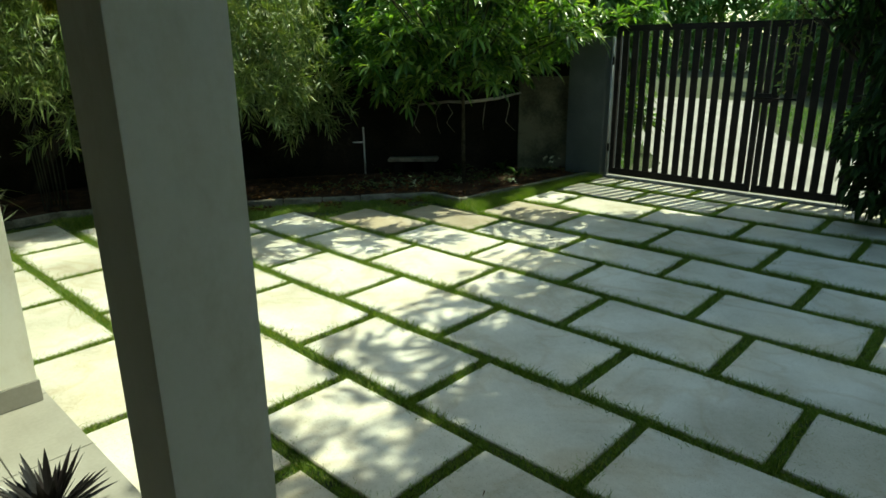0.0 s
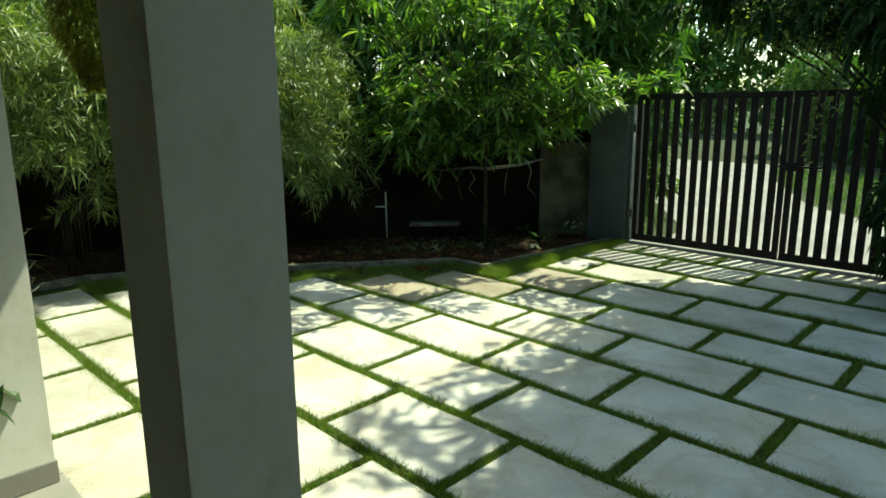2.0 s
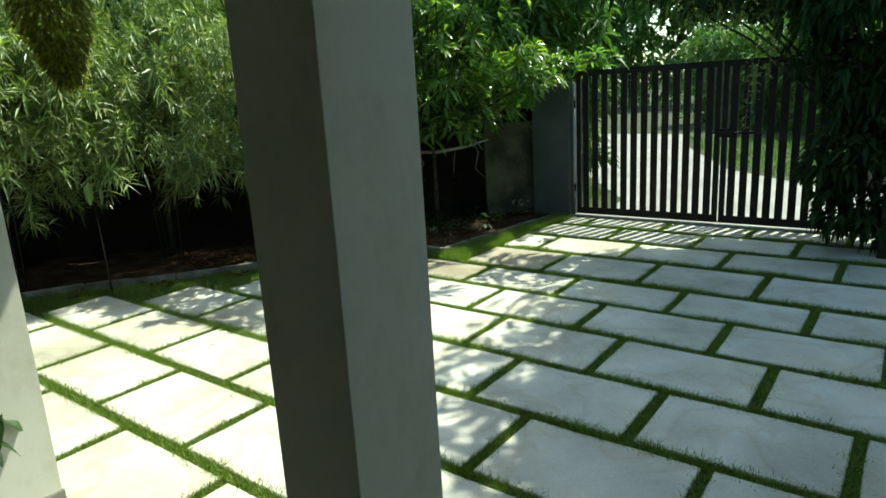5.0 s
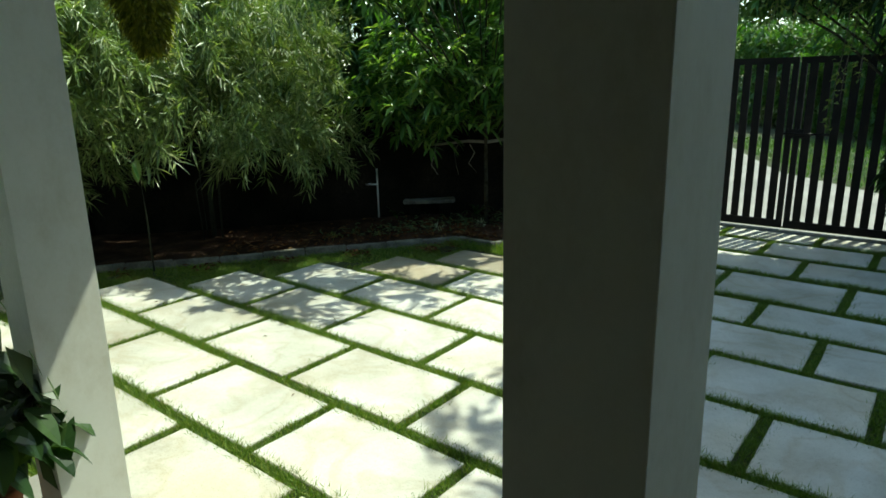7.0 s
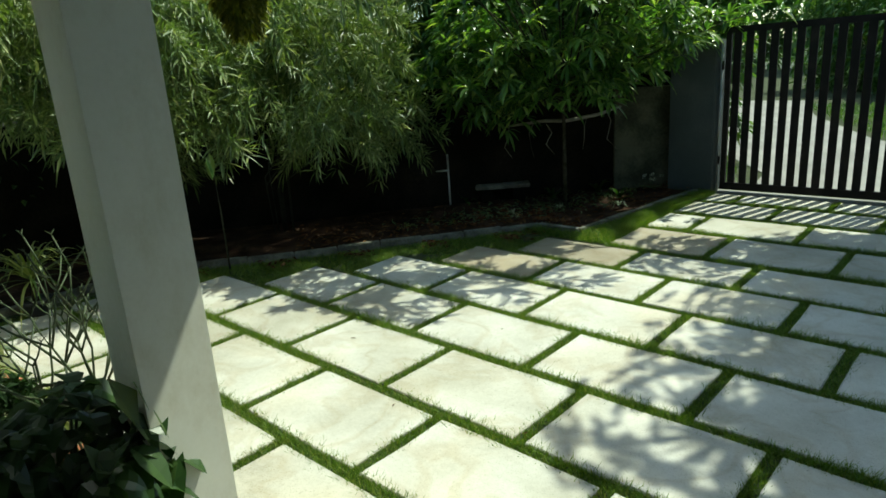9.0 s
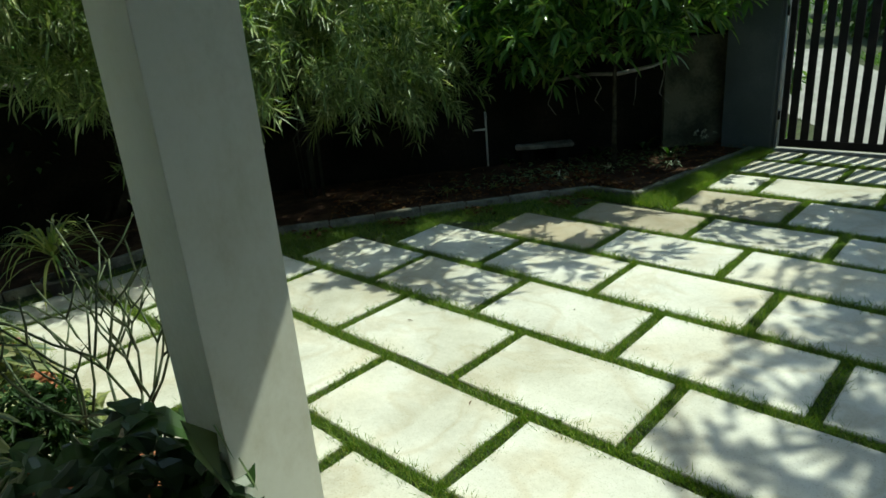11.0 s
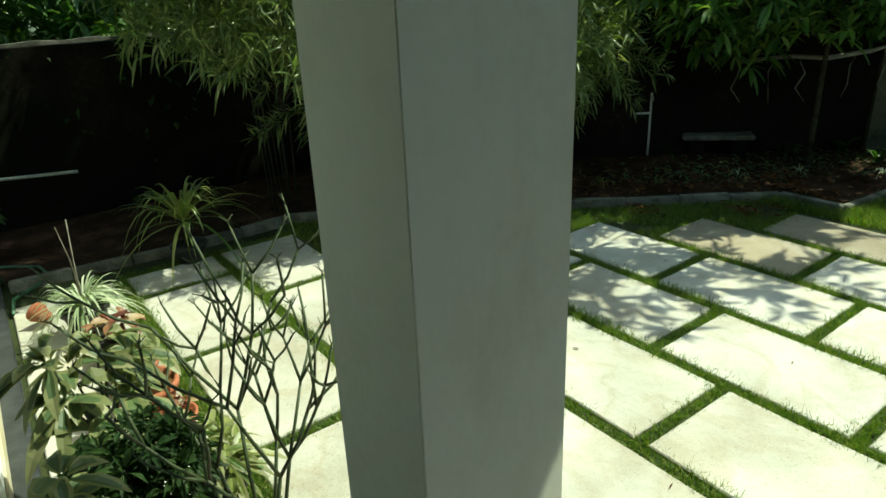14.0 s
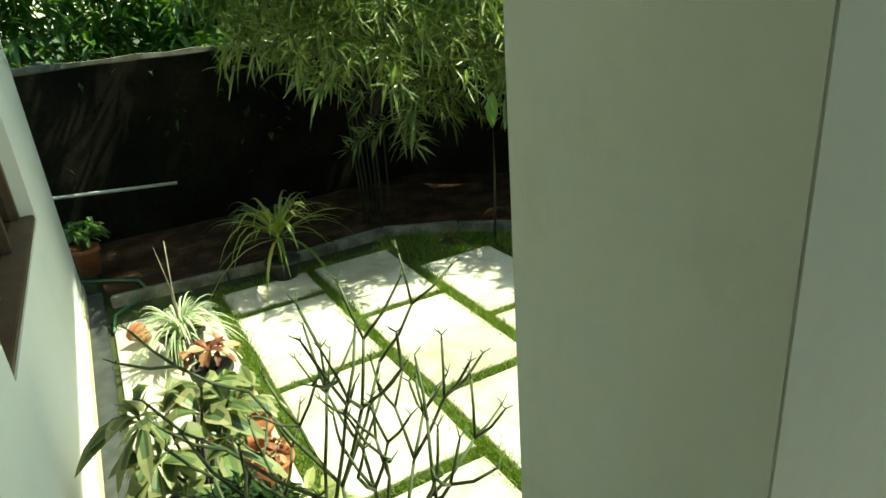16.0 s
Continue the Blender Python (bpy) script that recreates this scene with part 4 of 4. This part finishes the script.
for k, (x, y, s) in enumerate(((-0.95, 2.0, 0.42), (-0.22, 2.35, 0.38), (-1.75, 1.30, 0.34), (-0.62, 2.55, 0.45))):
    strap_plant("bed_plant", "dark broad-leaved plant under the tree", (x, y, 0.05), 0, 0, None, 11, s, 0.055, LEAF_SHADE, 540 + k, 0.0, 1.4, 0.8, singly=True)

# flat stone on two blocks
seat = tagged(empty("stone_seat", -1.42, 1.62, 0.04), "rough flat stone laid on two blocks in the bed", "stone seat")
bm = box(-0.34, -0.15, 0.19, 0.34, 0.15, 0.235, 0.012)
for v in bm.verts:
    v.co += Vector((noise.noise(v.co * 5), noise.noise(v.co * 5 + Vector((3, 0, 0))), noise.noise(v.co * 6) * .3)) * 0.03
part("seat_slab", bm, KERB, seat)
for x in (-0.20, 0.20):
    part("block", box(x - 0.07, -0.10, 0.0, x + 0.07, 0.10, 0.195, 0.01), SHADEWALL, seat)
seat.rotation_euler = (0, 0, radians(40))

pipe = tagged(empty("water_pipe", -1.88, 1.13, 0.03), "thin white water pipe with a riser in the bed", "pipe")
WHITEPIPE = mottled("white plastic", [(0.3, (0.50, 0.50, 0.47)), (0.8, (0.66, 0.66, 0.62))], 6, 50, 0.5, 0.1)
part("riser", tube([(0, 0, 0), (0, 0, 0.66)], [0.011, 0.011], 10), WHITEPIPE, pipe)
part("pipe_run", tube([(0, 0, 0.46), (-0.45, -0.42, 0.455), (-0.95, -0.90, 0.44)], [0.012, 0.012, 0.012], 10), WHITEPIPE, pipe)
part("tap", tube([(0, 0, 0.62), (0.05, -0.05, 0.63), (0.07, -0.07, 0.60)], [0.012, 0.011, 0.009], 8), STEEL, pipe)
DRYWOOD = mottled("pale dry wood", [(0.3, (0.14, 0.12, 0.09)), (0.6, (0.24, 0.22, 0.18)), (0.9, (0.34, 0.31, 0.26))], 16, 70, 0.9, 0.6)
pole = tagged(empty("wooden_pole", -0.52, 1.62, 0), "pale bare pole tied across the tree trunk", "pole")
part("pole_bar", tube([(-0.75, -0.05, 0.98), (-0.35, 0.12, 1.03), (0.0, 0.05, 1.04), (0.18, 0.45, 1.07), (0.25, 0.85, 1.12)], [0.013, 0.019, 0.021, 0.019, 0.012], 8), DRYWOOD, pole)
part("dry_twig", tube([(-0.72, -0.06, 0.98), (-0.70, -0.12, 0.86), (-0.74, -0.14, 0.74), (-0.64, -0.13, 0.62)], [0.006, 0.006, 0.005, 0.003], 6), DRYWOOD, pole)
for k, (x, y, z) in enumerate(((-.15, -.12, 1.02), (.12, .30, 1.05), (-.45, .05, 1.0), (.20, .62, 1.08))):
    a = 0.9 + 1.7 * k
    part("dry_twig", tube([(x, y, z), (x + .06 * math.cos(a), y + .06 * math.sin(a), z - .10), (x + .02 * math.cos(a), y - .04, z - .22 - .03 * k), (x + .10 * math.cos(a), y + .05, z - .34 - .03 * k)], [.005, .005, .004, .002], 6), DRYWOOD, pole)
wallpipe = tagged(mesh_object("wall_pipe", tube([(-4.05, -4.75, 0.53), (-4.03, -4.3, 0.50), (-4.02, -3.75, 0.46)], [0.014] * 3, 10), WHITEPIPE), "thin white pipe along the boundary wall", "pipe")

# young plant with two broad hanging leaves
young = tagged(empty("young_plant", -1.76, -2.0, 0.01), "young plant with two broad drooping leaves", "plant")
part("stem", tube([(-.25, .15, 0.04), (-0.10, 0.08, 0.6), (0.04, 0.0, 1.17), (0.07, -0.02, 1.17)], [0.010, 0.008, 0.005, 0.003], 8), CULM, young)
lv = Leaves(71)
for k in range(2):
    lv.oval((0.07 + .05 * k, -0.02 - .07 * k, 1.17 - .03 * k), (0.25, -0.2 + 0.35 * k, -1), 0.22 - .05 * k, 0.085 - .03 * k, 0.2)
each_leaf(lv, "leaf", LEAF_FAR, young)

# striped dragon plant at the end of the paving
strap_plant("dragon_plant", "striped dragon plant with arching leaves in a black pot", (-2.45, -3.34, 0.0), 0.12, 0.15, BLACKPOT, 74, 0.76, 0.028, STRIPED, 701, 0.17, 1.5, 1.0, singly=True)

# ---------------------------------------------------------------- potted plants by the house wall
Z = 0.016
spider = strap_plant("spider_plant", "pale spider plant arching over a black pot", (-1.70, -4.12, Z), 0.12, 0.19, BLACKPOT, 150, 0.44, 0.014, PALE, 711, 0.0, 1.2, 1.1, singly=True)
part("flower_stalk", tube([(0, 0, .18), (-.05, .0, .45), (-.16, -.02, .62)], [.004, .004, .002], 6), BARK, spider)
part("flower_stalk", tube([(0, 0, .18), (.02, .01, .45), (.02, .03, .70)], [.004, .004, .003], 6), DRYWOOD, spider)
small = tagged(empty("small_pot", -1.98, -4.30, Z), "small terracotta pot tipped on its side", "pot")
p = part("pot", lathe([(0.038, 0), (0.052, 0.08), (0.060, 0.08), (0.060, 0.10), (0.052, 0.10), (0.04, 0.02)], 20), TERRA, small)
p.rotation_euler = (radians(70), 0, radians(-60))
p.location = (0, 0, 0.055)


def leaf_bush(name, label, at, pot_r, pot_h, pot_mat, whorls, leaf, mat, seed, height, spread, per=8, edge=None, cat="plant", droop=0.5):
    """A potted bush: stems that end in whorls of leaves; edge gives the leaves a paler margin."""
    r = random.Random(seed)
    t = tagged(empty(name, *at), label, cat)
    if pot_h:
        pot(t, pot_r, pot_h, pot_mat)
    lv, under = Leaves(seed), Leaves(seed)
    for k in range(whorls):
        a, o = r.uniform(0, 2 * math.pi), spread * r.random() ** 0.6
        z = pot_h + (height - pot_h) * (0.35 + 0.65 * r.random() * (1 - 0.4 * o / spread))
        q = Vector((math.cos(a) * o, math.sin(a) * o, z))
        if k < 9:
            part("stem", tube([(0, 0, pot_h * 0.85), (q.x * 0.4, q.y * 0.4, (z + pot_h) / 2), q], [0.009, 0.007, 0.004], 6), STEM, t)
        lv.rng.seed(seed + k)
        under.rng.seed(seed + k)
        out = Vector((q.x, q.y, spread * 0.8))
        if edge:
            under.whorl(q, out, per, leaf[0], leaf[1], droop, 1.0, whorls < 100)
            lv.whorl(q + Vector((0, 0, 0.004)), out, per, leaf[0] * 0.9, leaf[1] * 0.55, droop, 1.0, whorls < 100)
        else:
            lv.whorl(q, out, per, leaf[0], leaf[1], droop, 1.0, whorls < 100)
    if edge:
        made = each_leaf(under, "leaf", edge, t)
        each_leaf(lv, "leaf_blade", mat, made)
    elif whorls * per < 120:
        each_leaf(lv, "leaf", mat, t)
    else:
        lv.done("leaves", mat, t)
    return t


leaf_bush("red_leaf_plant", "low plant with wilted red and cream leaves", (-1.24, -4.05, Z), 0.10, 0.15, BLACKPOT, 8, (0.11, 0.045), REDLEAF, 721, 0.28, 0.09, 5)
leaf_bush("green_ground_plant", "small bright green mound in a terracotta pot", (-0.97, -4.02, Z), 0.10, 0.13, TERRA, 46, (0.05, 0.018), LEAF_FAR, 722, 0.22, 0.10, 8)
leaf_bush("variegated_plant", "small variegated plant in a terracotta pot", (-0.62, -4.04, Z), 0.13, 0.20, TERRA, 7, (0.17, 0.05), GREEN_MID, 723, 0.36, 0.08, 6, CREAM)
leaf_bush("red_succulent", "reddish succulent in a small pot", (-0.44, -3.97, Z), 0.08, 0.11, TERRA, 6, (0.06, 0.026), REDLEAF, 724, 0.16, 0.05, 5)
leaf_bush("croton_bush", "variegated bush with cream-edged leaves in a black pot", (-0.13, -4.25, Z), 0.15, 0.26, BLACKPOT, 12, (0.20, 0.064), GREEN_MID, 731, 0.80, 0.15, 6, CREAM, "bush", 0.7)
leaf_bush("croton_bush", "tall variegated bush with cream-edged leaves by the wall", (0.62, -4.41, Z), 0.10, 0.22, BLACKPOT, 6, (0.14, 0.05), GREEN_MID, 735, 0.86, 0.07, 6, CREAM, "bush", 0.7)
leaf_bush("fern_bush", "dense dark green bush with small leaves", (0.34, -4.22, Z), 0.12, 0.24, TERRA, 150, (0.07, 0.022), LEAF_DARK, 741, 0.64, 0.18, 9, None, "bush", 0.4)
leaf_bush("variegated_plant", "small yellow-green variegated plant in a black pot", (0.15, -3.98, Z), 0.09, 0.14, BLACKPOT, 12, (0.16, 0.035), STRIPED, 743, 0.36, 0.12, 6, CREAM)

# pencil cactus: forking bare sticks
cactus = tagged(empty("pencil_cactus", 0.57, -3.96, Z), "pencil cactus of bare forking green sticks", "cactus")
pot(cactus, 0.12, 0.22, TERRA)
rc = random.Random(44)
sticks = []


def grow(p, d, ln, rad, depth):
    """One bare stick that curves upwards, with two or three more from its tip."""
    d = d.normalized()
    m = p + d * ln * 0.5
    e = (d + Vector((rc.uniform(-.1, .1), rc.uniform(-.1, .1), 0.35))).normalized()
    q = m + e * ln * 0.5
    sticks.append(([p, m, q], [rad, rad * 0.92, rad * 0.82]))
    if depth == 0:
        for k in range(3):
            a = rc.uniform(0, 6.28)
            sticks.append(([q, q + e * .012, q + e * .02 + Vector((math.cos(a), math.sin(a), .6)) * .018], [rad * .7, rad * .5, .001]))
        return
    u = e.orthogonal().normalized()
    a0 = rc.uniform(0, 2 * math.pi)
    for k in range(rc.choice((1, 2, 2, 3))):
        o = Matrix.Rotation(a0 + k * 2.3, 3, e) @ u
        grow(q, e + o * rc.uniform(0.5, 0.9), ln * rc.uniform(0.55, 0.95), rad * 0.84, depth - 1)


for k in range(7):
    a = k * 0.9 + 0.3
    grow(Vector((0.03 * math.cos(a), 0.03 * math.sin(a), 0.20)), Vector((math.cos(a) * 0.32, math.sin(a) * 0.32, 1)), rc.uniform(0.26, 0.42), 0.0068, 3)
for pts, rad in sticks:
    part("stick", tube(pts, rad, 6), STEM, cactus)

LEAF_CLIMB = leafy("climber leaf", [(0.0, (0.014, 0.035, 0.010)), (0.6, (0.032, 0.07, 0.02)), (1.0, (0.07, 0.12, 0.04))], 0.3, 0.35)
# broad-leaved climber in a red pot beside the column
climber = leaf_bush("climber_plant", "dark broad-leaved climber in a red pot by the column", (1.33, -4.22, FLOOR), 0.15, 0.26, TERRA, 95, (0.13, 0.085), LEAF_CLIMB, 751, 0.76, 0.35, 5, None, "plant", 0.9)
lv = Leaves(752)
for x, y, z in ((.28, .17, .80), (.30, .20, .70), (.30, .15, .58), (.29, .10, .48), (.26, .20, .40), (.32, .06, .66)):
    lv.leaf((x - .05, y - .05, z + .02), (.45, .25, -.9), 0.15, 0.085, .4)
    lv.strap((x, y, z), (.3, .2, -1), 0.10, 0.008, .2)
each_leaf(lv, "trailing_leaf", GREEN_MID, climber)

# dark spiky plant on the porch edge
strap_plant("spiky_plant", "small plant with stiff blackish pointed leaves", (2.60, -4.06, FLOOR), 0.09, 0.05, BLACKPOT, 64, 0.25, 0.034, BLACKLEAF, 761, 0.0, 1.3, 0.1)

# hanging plant under the overhang
hang = tagged(empty("hanging_plant", 1.27, -3.34, 0.12), "trailing yellow-green plant in a hanging basket", "hanging plant")
basket = part("basket", lathe([(0.05, 2.34), (0.10, 2.40), (0.125, 2.50), (0.13, 2.50), (0.10, 2.39), (0.04, 2.335)], 18), BLACKPOT, hang)
for k in range(3):
    a = k * 2.094
    part("wire", tube([(0.125 * math.cos(a), 0.125 * math.sin(a), 2.5), (0, 0, 2.78)], [0.0018, 0.0018], 5), STEEL, basket)
lv = Leaves(771)
for k in range(5200):
    a = rl.uniform(0, 2 * math.pi)
    z = 2.62 - 0.84 * rl.random() ** 0.9
    rad = 0.15 * (1.0 if z > 2.05 else max(0.25, (z - 1.70) / 0.35))
    cx = 0.05 * max(0.0, (2.1 - z) / 0.3)
    rr = rad * (0.55 + 0.5 * rl.random())
    lv.leaf((rr * math.cos(a) + cx, rr * math.sin(a), z), (math.cos(a), math.sin(a), rl.uniform(-1.4, .1)), rl.uniform(.022, .04), rl.uniform(.012, .02), .5)
lv.done("trailing_leaves", YELLOWGREEN, hang)

# pot with a leafy plant beyond the house corner, and the hose on the ground
leaf_bush("potted_shrub", "small leafy shrub in a terracotta pot by the wall", (-3.40, -4.54, 0.05), 0.10, 0.22, TERRA, 26, (0.09, 0.035), LEAF_FAR, 781, 0.42, 0.14, 7)
hose = tagged(mesh_object("garden_hose", tube([(-2.3, -4.46, .03), (-2.55, -4.44, .03), (-2.72, -4.28, .03), (-2.80, -4.22, .075), (-2.95, -4.25, .075), (-3.1, -4.4, .07), (-3.3, -4.7, .07)], [0.010] * 7, 8), HOSE), "thin green garden hose lying on the ground", "hose")

# small white flowers at the pier's foot
WHITEPETAL = leafy("white petal", [(0.0, (0.55, 0.55, 0.52)), (1.0, (0.75, 0.75, 0.72))], 0.3, 0.6)
flowers = tagged(empty("white_flowers", -0.16, 2.98, 0.05), "tuft of small white flowers in the bed", "flowers")
lf, pf = Leaves(841), Leaves(842)
for k in range(9):
    x, y, z = rl.gauss(0, .09), rl.gauss(0, .06), rl.uniform(.08, .17)
    part("stem", tube([(x * .5, y * .5, -.01), (x, y, z)], [.002, .0015], 4), STEM, flowers)
    pf.whorl((x, y, z), (0, -.4, 1), 6, .026, .014, .1)
    lf.whorl((x * .7, y * .7, .01), (0, 0, 1), 5, .09, .012, .6)
pf.done("petals", WHITEPETAL, flowers)
lf.done("leaves", GREEN_MID, flowers)
